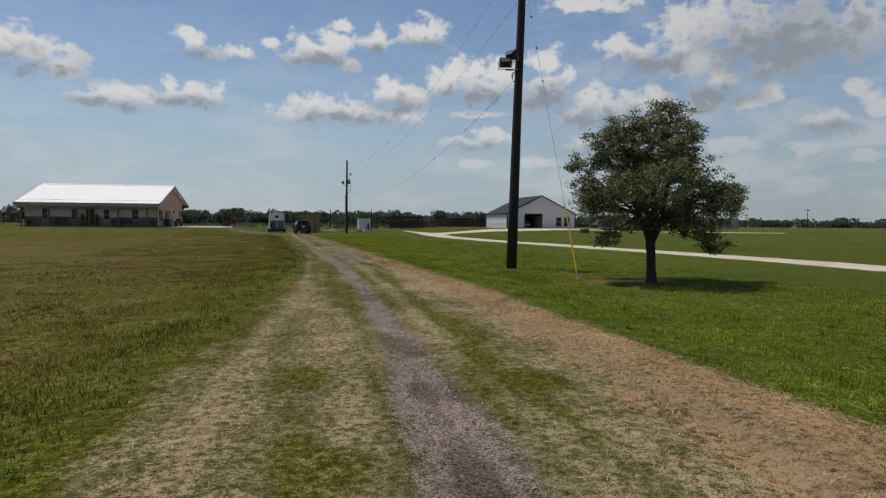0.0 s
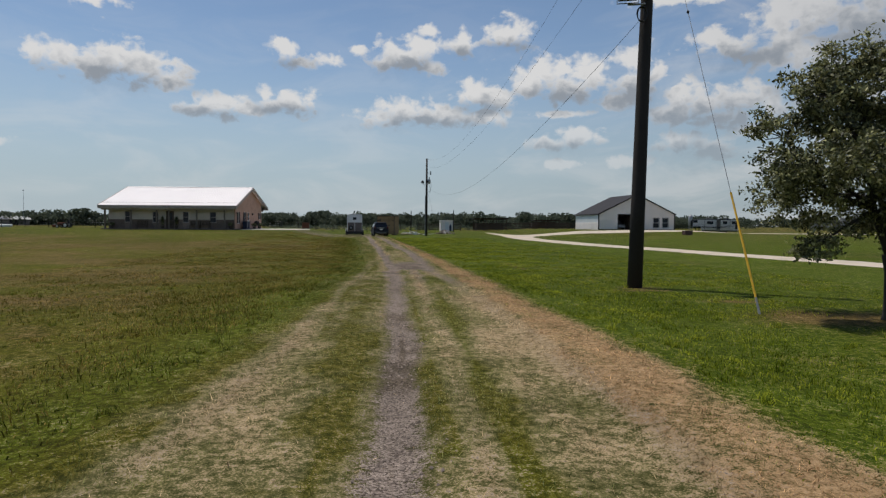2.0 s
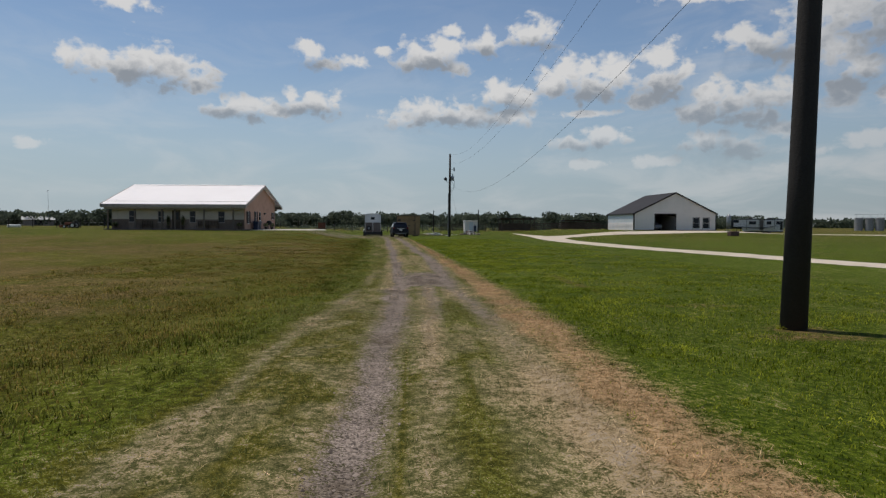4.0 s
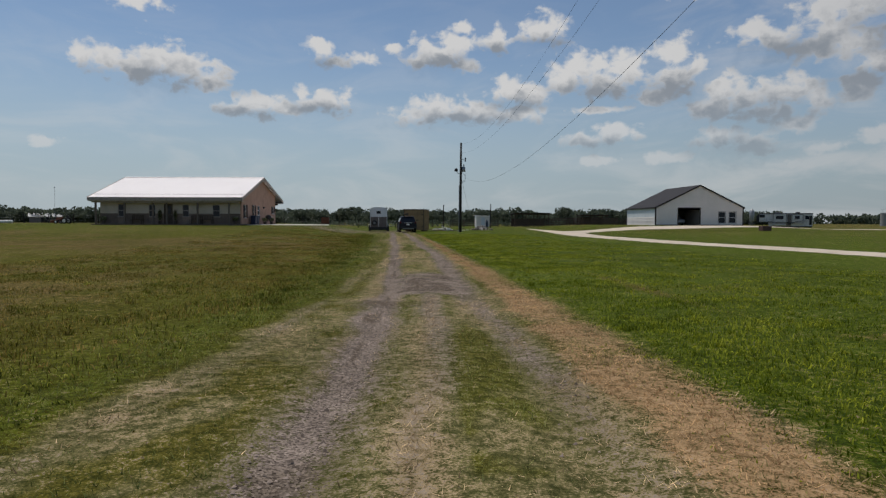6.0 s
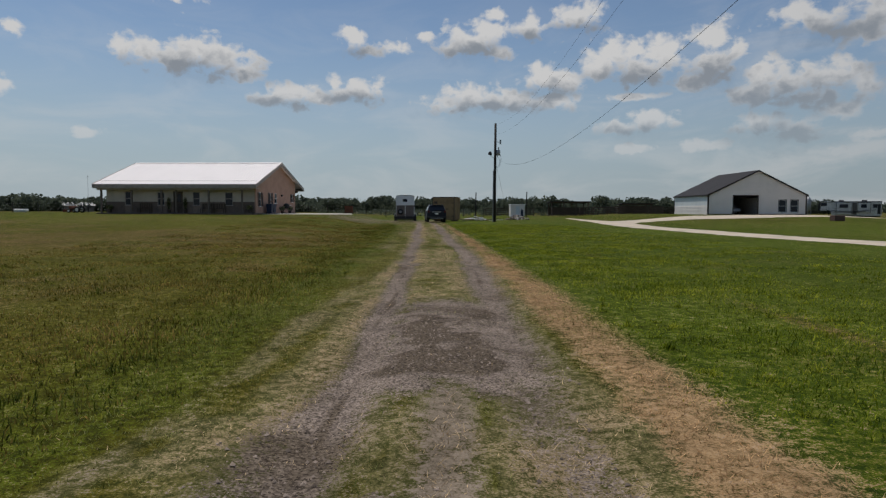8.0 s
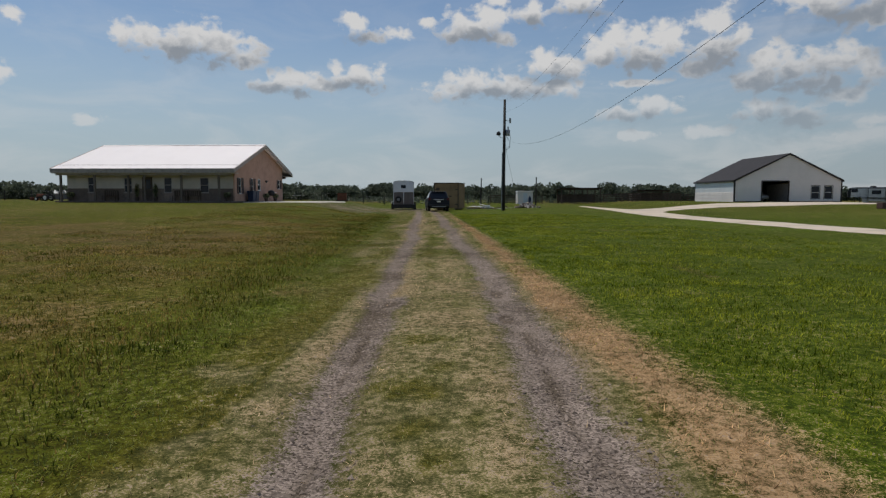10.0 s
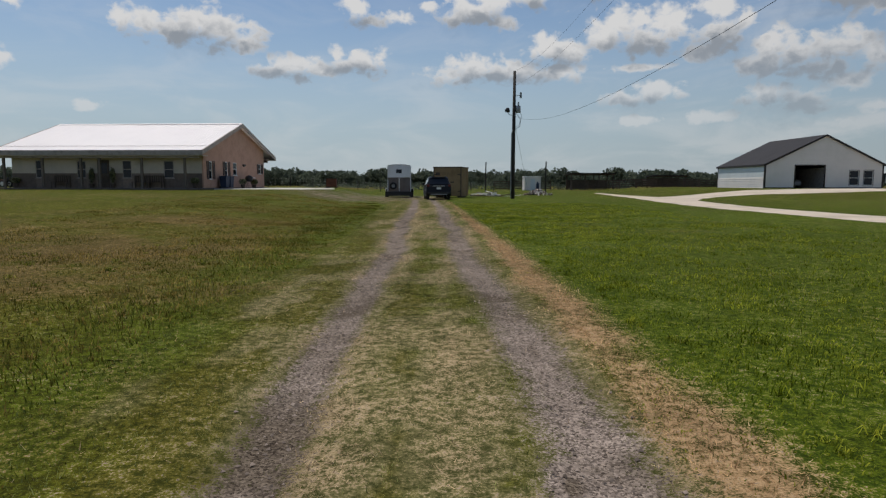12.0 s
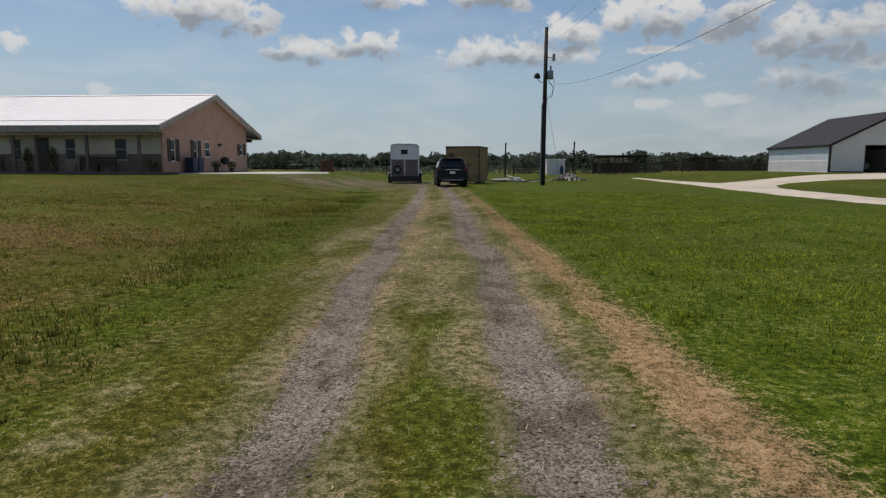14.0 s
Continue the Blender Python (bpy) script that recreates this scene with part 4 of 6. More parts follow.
for a, b, c, d in FRONT:
    window(house, b - a, d - c, Matrix.Translation((a, VF - 0.03, c)), FASCIA)
door = part("door", Solid().box(DOOR[0], DOOR[1], VF + 0.08, VF + 0.13, BASE, DOOR[3]), WOOD_DARK, house, "dark front door")
part("door_frame", Solid().box(DOOR[0], DOOR[0] + 0.07, VF - 0.02, VF + 0.08, BASE, DOOR[3]).box(DOOR[1] - 0.07, DOOR[1], VF - 0.02, VF + 0.08, BASE, DOOR[3]).box(DOOR[0], DOOR[1], VF - 0.02, VF + 0.08, DOOR[3] - 0.07, DOOR[3]), WOOD_DARK, house)
part("handle", Solid().tube([(DOOR[1] - 0.14, VF + 0.02, 2.1), (DOOR[1] - 0.14, VF + 0.07, 2.1)], 0.03), STEEL, door)
part("pane", Solid().box(DOOR[0] + 0.22, DOOR[1] - 0.22, VF + 0.07, VF + 0.08, 2.2, 3.0), GLASS, door)


def on_gable(v, z):
    """Local axes of a window on the gable: x runs along the wall, y into it."""
    return Matrix(((0, -1, 0, HR), (1, 0, 0, v), (0, 0, 1, z), (0, 0, 0, 1)))


for n, (a, b, c, d) in enumerate(gable_holes):
    win = window(house, b - a, d - c, on_gable(a, c))
    if n != 2:
        for x0 in (-0.44, b - a + 0.06):
            sh = Solid()
            sh.box(x0, x0 + 0.38, -0.045, -0.002, 0, 0.08).box(x0, x0 + 0.38, -0.045, -0.002, d - c - 0.08, d - c)
            sh.box(x0, x0 + 0.06, -0.045, -0.002, 0.08, d - c - 0.08).box(x0 + 0.32, x0 + 0.38, -0.045, -0.002, 0.08, d - c - 0.08)
            for k in range(11):
                z = 0.1 + (d - c - 0.2) * k / 11
                sh.box(x0 + 0.06, x0 + 0.32, -0.035, -0.01, z, z + (d - c - 0.2) / 14)
            part("shutter", sh, SHUTTER, win, "dark louvred shutter")
part("wall_lamp", Solid().box(HR + 0.002, HR + 0.16, 8.6, 9.05, 3.0, 3.12).box(HR + 0.002, HR + 0.1, 8.75, 8.9, 2.9, 3.0), BLACK, house, "dark wall lamp")


def at_house(u, v, z=BASE, turn=0.0):
    return Matrix.Translation((HX, HY, 0)) @ Matrix.Rotation(radians(HTURN), 4, "Z") @ Matrix.Translation((u, v, z)) @ Matrix.Rotation(radians(turn), 4, "Z")


def bench():
    b = thing("porch_bench", "dark slatted bench standing on the porch", "bench", group="porch benches")
    for x in (-0.62, 0.56):
        for y in (0, 0.42):
            part("leg", Solid().box(x, x + 0.06, y, y + 0.06, 0, 0.42 if y == 0 else 0.9), WOOD_DARK, b)
    for k in range(4):
        part("seat_slat", Solid().box(-0.62, 0.62, 0.02 + 0.11 * k, 0.11 + 0.11 * k, 0.42, 0.45), WOOD_DARK, b)
    for k in range(7):
        part("back_slat", Solid().box(-0.55 + 0.17 * k, -0.47 + 0.17 * k, 0.44, 0.47, 0.45, 0.86), WOOD_DARK, b)
    part("top_rail", Solid().box(-0.62, 0.62, 0.43, 0.48, 0.86, 0.92), WOOD_DARK, b)
    return b


b1 = bench()
b1.matrix_basis = at_house(-11.4, 0.45)
copy_thing(b1, at_house(-5.1, 0.45))
copy_thing(b1, at_house(-4.0, 0.45))


def leaf_cloud(n, centre, radii, size, seed):
    """Loose leaves about a middle."""
    rng = np.random.default_rng(seed)
    d = rng.normal(size=(n, 3))
    d /= np.linalg.norm(d, axis=1)[:, None]
    p = np.array(centre) + d * np.array(radii) * (rng.random((n, 1)) ** 0.45)
    return leaf_quads(p, size, rng)


def leaf_quads(p, size, rng, round_=0.42):
    n = len(p)
    a = rng.normal(size=(n, 3))
    a /= np.linalg.norm(a, axis=1)[:, None]
    b = np.cross(a, rng.normal(size=(n, 3)))
    b /= np.linalg.norm(b, axis=1)[:, None]
    s = size * (0.6 + 0.8 * rng.random((n, 1)))
    v = np.stack([p - a * s, p - b * s * round_, p + a * s, p + b * s * round_], 1).reshape(-1, 3)
    return v


def leaf_mesh(name, v, material):
    return raw_mesh(name, v, np.arange(len(v)), [4] * (len(v) // 4), material)


def pot_plant(label, h, w, seed):
    p = thing("potted_plant", label, "plant", group="porch plants")
    part("pot", Solid().tube([(0, 0, 0), (0, 0, 0.3), (0, 0, 0.32)], [0.13, 0.19, 0.2], 14), WOOD_DARK, p, "dark pot")
    part("foliage", leaf_mesh("foliage", leaf_cloud(520, (0, 0, 0.3 + h / 2), (w, w, h / 2), 0.06, seed), LEAF), None, p)
    return p


shrub = pot_plant("tall narrow dark shrub in a pot beside the front door", 1.25, 0.2, 4)
shrub.matrix_basis = at_house(-9.0, 0.75)
copy_thing(shrub, at_house(-7.35, 0.75))
low = pot_plant("low bushy plant in a dark pot beside the house", 0.5, 0.34, 9)
low.matrix_basis = at_house(-14.9, 0.6)
copy_thing(low, at_house(-0.9, 0.6))
for u, v in ((0.5, 6.3), (0.6, 8.6)):
    copy_thing(low, at_house(u, v, BASE - 0.06))
for v in (3.5, 4.32):
    bn = thing("wheeled_bin", "dark blue wheeled rubbish bin beside the brick wall", "bin", group="rubbish bins")
    part("body", Solid().add([(x * s, y * s, z) for z, s in ((0.08, 0.8), (0.92, 1.0)) for x, y in ((-0.28, -0.36), (0.28, -0.36), (0.28, 0.36), (-0.28, 0.36))],
                             [(3, 2, 1, 0), (4, 5, 6, 7), (0, 1, 5, 4), (1, 2, 6, 5), (2, 3, 7, 6), (3, 0, 4, 7)]), BLUE, bn)
    part("lid", Solid().box(-0.31, 0.31, -0.39, 0.39, 0.92, 0.98, 0.02), BLUE, bn)
    for y in (-0.3, 0.3):
        part("wheel", Solid().tube([(-0.26, y - 0.03, 0.1), (-0.26, y + 0.03, 0.1)], 0.1, 12), RUBBER, bn)
    bn.matrix_basis = at_house(0.15, v, BASE - 0.06)
grill = thing("barbecue_grill", "black kettle grill on legs by the brick wall", "grill")
part("bowl", Solid().tube([(0, 0, z) for z in (0.55, 0.62, 0.75, 0.85, 0.95, 1.05, 1.1)], [0.1, 0.25, 0.32, 0.33, 0.31, 0.2, 0.05], 16), BLACK, grill, shade=True)
for k in range(3):
    a = 2.1 * k
    part("leg", Solid().tube([(0.12 * math.cos(a), 0.12 * math.sin(a), 0.6), (0.3 * math.cos(a), 0.3 * math.sin(a), 0)], 0.015, 8), BLACK, grill)
part("side_shelf", Solid().box(0.0, 0.3, 0.33, 0.75, 0.86, 0.9), WHITE_PAINT, grill)
grill.matrix_basis = at_house(0.5, 7.7, BASE - 0.06)

# ---- barn ----
BX, BY, BTURN, BBASE = 35.53, 113.15, math.degrees(0.0239), 1.03
BW, BD, BE, BRD = 13.77, 12.45, 3.70, 7.05
barn = thing("barn", "white gabled metal barn with charcoal roof and open bay", "barn", (BX, BY, 0), BTURN)
BAY = (3.55, 6.95, BBASE, 3.64)
BWIN = [(9.87, 10.94, 1.38, 3.1), (11.53, 12.6, 1.38, 3.1)]
for q in panels(0, BW, BBASE, BE, 0, 0.16, [BAY] + BWIN):
    part("front_panel", Solid().box(*q), SIDING_WHITE, barn)
part("front_gable", Solid().prism([(0, BE), (BW, BE), (BW / 2, BRD)], 0, 0.16), SIDING_WHITE, barn)
part("back_wall", Solid().box(0, BW, BD - 0.16, BD, BBASE, BE), SIDING_WHITE, barn)
part("back_gable", Solid().prism([(0, BE), (BW, BE), (BW / 2, BRD)], BD - 0.16, BD), SIDING_WHITE, barn)
part("side_wall", Solid().box(BW - 0.16, BW, 0.16, BD - 0.16, BBASE, BE), SIDING_WHITE, barn)
part("side_wall_upper", Solid().box(0, 0.16, 0.16, BD - 0.16, 2.3, BE), SIDING_BLUE, barn, "pale blue-grey upper panel")
for k in range(6):
    ribbed = Solid()
    z = BBASE + k * (2.3 - BBASE) / 6
    h = (2.3 - BBASE) / 6
    ribbed.add([(-0.035, 0.16, z + 0.01), (-0.035, BD - 0.16, z + 0.01), (0.0, BD - 0.16, z + h), (0.0, 0.16, z + h), (0.16, 0.16, z), (0.16, BD - 0.16, z), (0.16, BD - 0.16, z + h), (0.16, 0.16, z + h)],
               [(0, 1, 2, 3), (4, 7, 6, 5), (0, 4, 5, 1), (3, 2, 6, 7), (0, 3, 7, 4), (1, 5, 6, 2)])
    part("lap_panel", ribbed, SIDING_WHITE, barn, "white horizontal lap panel")
for x0, x1, name in ((0, BW / 2, "roof_slope"), (BW, BW / 2, "roof_slope")):
    s = 1 if x0 == 0 else -1
    o = 0.14
    part(name, Solid().add([(x, y, z + d) for d in (0.16, 0.06) for x, y, z in ((x0 - o * s, -o, BE - 0.06), (x0 - o * s, BD + o, BE - 0.06), (x1, BD + o, BRD), (x1, -o, BRD))],
                           [(0, 1, 2, 3), (7, 6, 5, 4), (0, 4, 5, 1), (1, 5, 6, 2), (2, 6, 7, 3), (3, 7, 4, 0)]), ROOF_DARK, barn)
    part("rake_trim", Solid().add([(x, y, z + d) for y in (-o - 0.05, -o - 0.004) for x, z, d in ((x0 - o * s, BE - 0.06, 0.18), (x1, BRD, 0.18), (x1, BRD, -0.04), (x0 - o * s, BE - 0.06, -0.08))],
                                  [(0, 1, 2, 3), (7, 6, 5, 4), (0, 4, 5, 1), (1, 5, 6, 2), (2, 6, 7, 3), (3, 7, 4, 0)]), TRIM_DARK, barn)
    part("eave_trim", Solid().box(min(x0 - (o + 0.06) * s, x0 - o * s), max(x0 - (o + 0.06) * s, x0 - o * s), -o, BD + o, BE - 0.12, BE + 0.1), TRIM_DARK, barn)
for x in (-0.03, BW - 0.14):
    part("corner_trim", Solid().box(x, x + 0.17, -0.03, 0.0, BBASE, BE), TRIM_DARK, barn)
part("corner_trim", Solid().box(-0.04, -0.001, -0.03, 0.14, BBASE, BE), TRIM_DARK, barn)
part("corner_trim", Solid().box(-0.04, -0.001, BD - 0.14, BD, BBASE, BE), TRIM_DARK, barn)
part("bay_frame", Solid().box(BAY[0] - 0.1, BAY[0], -0.03, 0.16, BBASE, BAY[3] + 0.1).box(BAY[1], BAY[1] + 0.1, -0.03, 0.16, BBASE, BAY[3] + 0.1).box(BAY[0], BAY[1], -0.03, 0.16, BAY[3], BAY[3] + 0.1), TRIM_DARK, barn)
for a, b in ((0, BAY[0] - 0.1), (BAY[1] + 0.1, BW)):
    part("base_trim", Solid().box(a, b, -0.02, 0, BBASE, BBASE + 0.1), TRIM_DARK, barn)
part("stall_wall", Solid().box(7.0, 7.1, 0.3, 5.6, BBASE, 3.4), FASCIA, barn, "grey stall partition")
part("barn_floor", Solid().box(-0.1, BW + 0.1, -0.1, BD, 0.5, BBASE), CONCRETE, barn, "concrete barn floor")
for a, b, c, d in BWIN:
    w = window(barn, b - a, d - c, Matrix.Translation((a, 0.0, c)))
    part("casing", Solid().box(-0.06, 0, -0.02, 0.02, -0.06, d - c + 0.06).box(b - a, b - a + 0.06, -0.02, 0.02, -0.06, d - c + 0.06).box(0, b - a, -0.02, 0.02, d - c, d - c + 0.06).box(0, b - a, -0.021, 0.019, -0.06, 0), TRIM_DARK, w)


def gz(x, y):
    return float(height(x, y))


# ---- utility poles and wires ----
p1 = thing("utility_pole", "tall dark creosoted utility pole leaning slightly in the grass", "utility pole", (5.33, 22.3, gz(5.33, 22.3) - 0.1), group="utility poles")
part("shaft", Solid().tube([(0, 0, 0), (0.06, 0, 2.3), (0.13, 0.01, 5), (0.25, 0.01, 9), (0.31, 0, 11.2)], [0.178, 0.165, 0.15, 0.128, 0.115], 18), POLE_WOOD, p1, shade=True)
part("bracket", Solid().tube([(0.1, -0.1, 6.78), (-0.14, -0.14, 6.74), (-0.34, -0.16, 6.72)], 0.022, 8), STEEL, p1)
part("coiled_cable", Solid().tube([(-0.02 + 0.13 * math.cos(a) * (0.6 + 0.03 * a), -0.16 - 0.006 * a, 6.5 + 0.17 * math.sin(a)) for a in np.linspace(0, 16, 60)], 0.012, 6), BLACK, p1)
part("insulator", Solid().tube([(0.3, 0, 10.75), (0.3, 0.22, 10.75)], 0.05, 10), STEEL, p1)
for n, (x, y, z, turn) in enumerate(((-0.36, -0.2, 6.96, 14), (-0.1, -0.22, 7.22, -30))):
    lamp = part("flood_lamp", Solid().add([(a * s, b, c * s) for b, s in ((-0.02, 1.0), (0.12, 0.92), (0.26, 0.5)) for a, c in ((-0.21, -0.16), (0.21, -0.16), (0.21, 0.16), (-0.21, 0.16))],
                                          [(0, 1, 2, 3), (11, 10, 9, 8)] + [(k * 4 + i, k * 4 + (i + 1) % 4, k * 4 + 4 + (i + 1) % 4, k * 4 + 4 + i) for k in range(2) for i in range(4)]), BLACK, p1, "grey box floodlight")
    lamp.matrix_basis = pose(x, y, z, -25, 0, turn + 150)
    part("lens", Solid().box(-0.18, 0.18, -0.03, -0.024, -0.13, 0.13), GLASS, lamp)
    part("yoke", Solid().tube([(-0.24, 0.1, 0.05), (-0.24, 0.1, -0.2), (0.24, 0.1, -0.2), (0.24, 0.1, 0.05)], 0.014, 6), STEEL, lamp)

guy = thing("guy_wire", "steel guy wire with a yellow plastic guard at its foot", "guy wire", (0, 0, 0))
gb, gt = Vector((5.7, 17.8, gz(5.7, 17.8) - 0.02)), Vector((5.33 + 0.33, 22.25, 9.9))
part("cable", Solid().tube([gb, gt], 0.006, 6), STEEL, guy)
part("guard", Solid().tube([gb + (gt - gb) * 0.02, gb + (gt - gb) * 0.22], 0.019, 10), YELLOW, guy, "yellow plastic guard")
part("anchor_rod", Solid().tube([gb - (gt - gb) * 0.01, gb + (gt - gb) * 0.03], 0.02, 8), STEEL, guy)
for k in (0.62, 0.74, 0.86):
    part("strain_ball", Solid().tube([gb + (gt - gb) * (k + d) for d in (-0.004, 0, 0.004)], [0.012, 0.032, 0.012], 8), BLACK, guy)

P2X, P2Y, P2Z = 4.43, 90.18, gz(4.43, 90.18)
p2 = thing("utility_pole", "weathered utility pole carrying a transformer and floodlight", "utility pole", (P2X, P2Y, P2Z - 0.1), group="utility poles")
part("shaft", Solid().tube([(0, 0, 0), (0, 0, 3), (0.02, 0, 6), (0.04, 0, 10.22)], [0.16, 0.15, 0.135, 0.11], 16), POLE_WOOD, p2, shade=True)
part("transformer", Solid().tube([(0.34, -0.05, 6.95), (0.34, -0.05, 7.0), (0.34, -0.05, 7.45), (0.34, -0.05, 7.5)], [0.17, 0.2, 0.2, 0.16], 16), STEEL, p2, "grey transformer can", shade=True)
part("bushing", Solid().tube([(0.36, -0.05, 7.5), (0.36, -0.05, 7.78)], [0.05, 0.07], 10), STEEL, p2)
part("switch_arm", Solid().tube([(0.05, 0, 8.35), (0.5, -0.05, 8.3)], 0.02, 6), STEEL, p2)
part("fuse_switch", Solid().box(0.46, 0.62, -0.1, 0.0, 8.1, 8.55).box(0.5, 0.58, -0.14, 0.04, 8.2, 8.5), STEEL, p2)
lamp2 = part("flood_lamp", Solid().tube([(-0.52, -0.05, 7.02), (-0.5, -0.12, 7.2), (-0.47, -0.18, 7.3)], [0.2, 0.19, 0.1], 14), BLACK, p2, "round black floodlight")
part("lamp_arm", Solid().tube([(-0.05, 0, 6.75), (-0.3, -0.04, 6.78), (-0.48, -0.06, 6.95)], 0.025, 8), STEEL, p2)
part("conduit", Solid().tube([(-0.17, -0.1, 0), (-0.165, -0.1, 3), (-0.15, -0.1, 5.3), (-0.06, -0.12, 5.6)], 0.04, 8), STEEL, p2)
part("drip_loop", Solid().tube([(0.2, -0.1, 6.9), (0.55, -0.12, 6.4), (0.5, -0.1, 5.9), (0.1, -0.12, 5.6)], 0.018, 6), BLACK, p2)
part("drip_loop", Solid().tube([(0.4, -0.1, 7.5), (0.62, -0.12, 6.7), (0.45, -0.1, 6.0), (0.1, -0.12, 5.75)], 0.014, 6), BLACK, p2)


def wire(a, b, low, label, r=0.0045):
    """A hanging wire between two places that dips to the height low."""
    a, b = Vector(a), Vector(b)
    sag = (a.z + b.z) / 2 - low
    pts = [a.lerp(b, k / 28) - Vector((0, 0, 4 * sag * (k / 28) * (1 - k / 28))) for k in range(29)]
    return single("power_line", Solid().tube(pts, r, 5), BLACK, label, "power line", group="power lines")


wire((5.28, 22.2, 6.55), (P2X + 0.1, P2Y - 0.15, 6.85), 4.27, "black service wire sagging between the two poles", 0.0055)
wire((5.6, 22.3, 9.45), (P2X + 0.08, P2Y, 9.3), 7.35, "thin power wire strung between the two poles")
wire((5.62, 22.3, 10.95), (P2X + 0.04, P2Y, 10.4), 8.15, "thin power wire strung between the two poles")
single("guy_cable", Solid().tube([(P2X + 0.05, P2Y + 0.1, 6.6), (6.4, 96.0, gz(6.4, 96))], 0.009, 5), STEEL, "thin steel guy cable bracing the far pole", "guy wire")
for x, y, top in ((3.36, 116.5, 4.09), (10.83, 117.5, 4.26)):
    q = thing("tall_post", "tall thin wooden post standing in rough grass", "post", (x, y, gz(x, y) - 0.1), group="tall posts")
    part("shaft", Solid().tube([(0, 0, 0), (0.01, 0, 1.8), (0.03, 0, top - gz(x, y) + 0.1)], [0.095, 0.085, 0.07], 10), POLE_WOOD, q)
    part("hook", Solid().tube([(0.03, 0, top - gz(x, y) - 0.15), (0.2, -0.05, top - gz(x, y) - 0.05)], 0.02, 6), STEEL, q)

# ---- the oak ----


def tree(name, at_, label, seed=5):
    rng = np.random.default_rng(seed)
    t = thing(name, label, "tree", at_)
    # lobes of the crown: x, y, z and radius
    lobes = [(-0.95, 0, 3.5, 0.45), (-1.75, -0.2, 2.2, 0.4), (0.1, -0.5, 4.0, 0.42), (-0.1, 0, 3.75, 0.62), (0.65, 0.1, 3.5, 0.58), (-0.55, 0.1, 3.45, 0.5), (-1.25, 0, 3.2, 0.5), (-1.62, 0.1, 2.65, 0.5), (-0.75, 0, 2.75, 0.65), (0.1, 0, 2.7, 0.8),
             (0.85, 0, 2.7, 0.65), (1.3, 0.2, 2.15, 0.5), (1.95, 0, 2.0, 0.46), (2.25, 0.1, 1.9, 0.25), (-1.3, 0, 1.95, 0.5), (-0.6, -0.2, 1.9, 0.55), (-1.1, 0, 1.2, 0.34),
             (0.45, 0, 1.75, 0.6), (1.15, 0.1, 1.45, 0.55), (1.6, 0, 0.95, 0.32), (-0.1, 0.2, 1.5, 0.5), (0.3, 1.25, 2.6, 0.75), (-0.4, -1.25, 2.4, 0.75), (0.6, -1.2, 1.75, 0.6),
             (-0.7, 1.25, 1.85, 0.65), (0.1, 0.95, 3.3, 0.6), (0.05, -0.9, 3.3, 0.6), (-1.3, -0.9, 2.2, 0.45), (1.3, -0.8, 2.3, 0.5), (1.2, 1.0, 1.9, 0.5)]
    lobes = [(x * 1.13, y * 1.1, 0.9 + (z - 0.9) * 1.12, r * 0.98) for x, y, z, r in lobes]
    trunk = Solid().tube([(0.0, 0, -0.1), (0.0, 0, 0.06), (-0.01, 0.01, 0.3), (-0.03, 0, 0.75), (-0.05, 0.02, 1.05)], [0.21, 0.15, 0.122, 0.115, 0.13], 14)
    part("trunk", trunk, BARK, t, shade=True)
    forks = [Vector((-0.35, 0.05, 1.75)), Vector((0.28, -0.05, 1.8)), Vector((-0.02, 0.3, 1.95)), Vector((0.05, -0.35, 1.7)), Vector((0.0, 0.0, 2.3))]
    for f in forks:
        part("limb", Solid().tube([(-0.05, 0.01, 0.98), (f.x * 0.45 - 0.02, f.y * 0.45, 1.3), f, f * 1.25 + Vector((0, 0, 0.25))], [0.085, 0.07, 0.05, 0.025], 9), BARK, t, shade=True)
    twigs, spots = Solid(), []
    for x, y, z, r in lobes:
        c = Vector((x, y, z))
        f = min(forks, key=lambda g: (g - c).length)
        bend = f.lerp(c, 0.5) + Vector(rng.normal(size=3) * 0.08)
        twigs.tube([f, bend, c], [0.035, 0.024, 0.012], 6, caps=False)
        for _ in range(int(30 * r / 0.55 * r / 0.55) + 8):
            d = rng.normal(size=3)
            d /= np.linalg.norm(d)
            d[2] = d[2] * 0.85 + 0.08
            tip = c + Vector(d) * r * (0.50 + 0.75 * rng.random())
            if rng.random() < 0.45:
                twigs.tube([c.lerp(tip, 0.1), c.lerp(tip, 0.6) + Vector(rng.normal(size=3) * 0.03), tip], [0.010, 0.006, 0.003], 4, caps=False)
            spots.append(tip)
    tagged(part("twig_mass", twigs, BARK, t), kind="stuff")
    p = np.concatenate([np.array(s) + rng.normal(size=(64, 3)) * np.array([0.085, 0.085, 0.05]) for s in spots])
    part("crown", leaf_mesh("crown", leaf_quads(p, 0.037, rng), LEAF), None, t, "dense dark-green small-leaved crown")
    return t


tree("oak_tree", (7.42, 17.0, gz(7.42, 17.0)), "young rounded live oak with dark small-leaved crown")

# ---- vehicles and stores at the end of the track ----


def wheel(parent, at_, r, w):
    """A wheel whose axle lies along x."""
    x, y, z = at_
    tyre = part("wheel", Solid().tube([(x - w / 2, y, z), (x - w / 2 + 0.03, y, z), (x + w / 2 - 0.03, y, z), (x + w / 2, y, z)], [r - 0.035, r, r, r - 0.035], 20), RUBBER, parent, shade=False)
    part("rim", Solid().tube([(x - w / 2 - 0.006, y, z), (x + w / 2 + 0.006, y, z)], r * 0.6, 16), ALU, tyre)
    return tyre


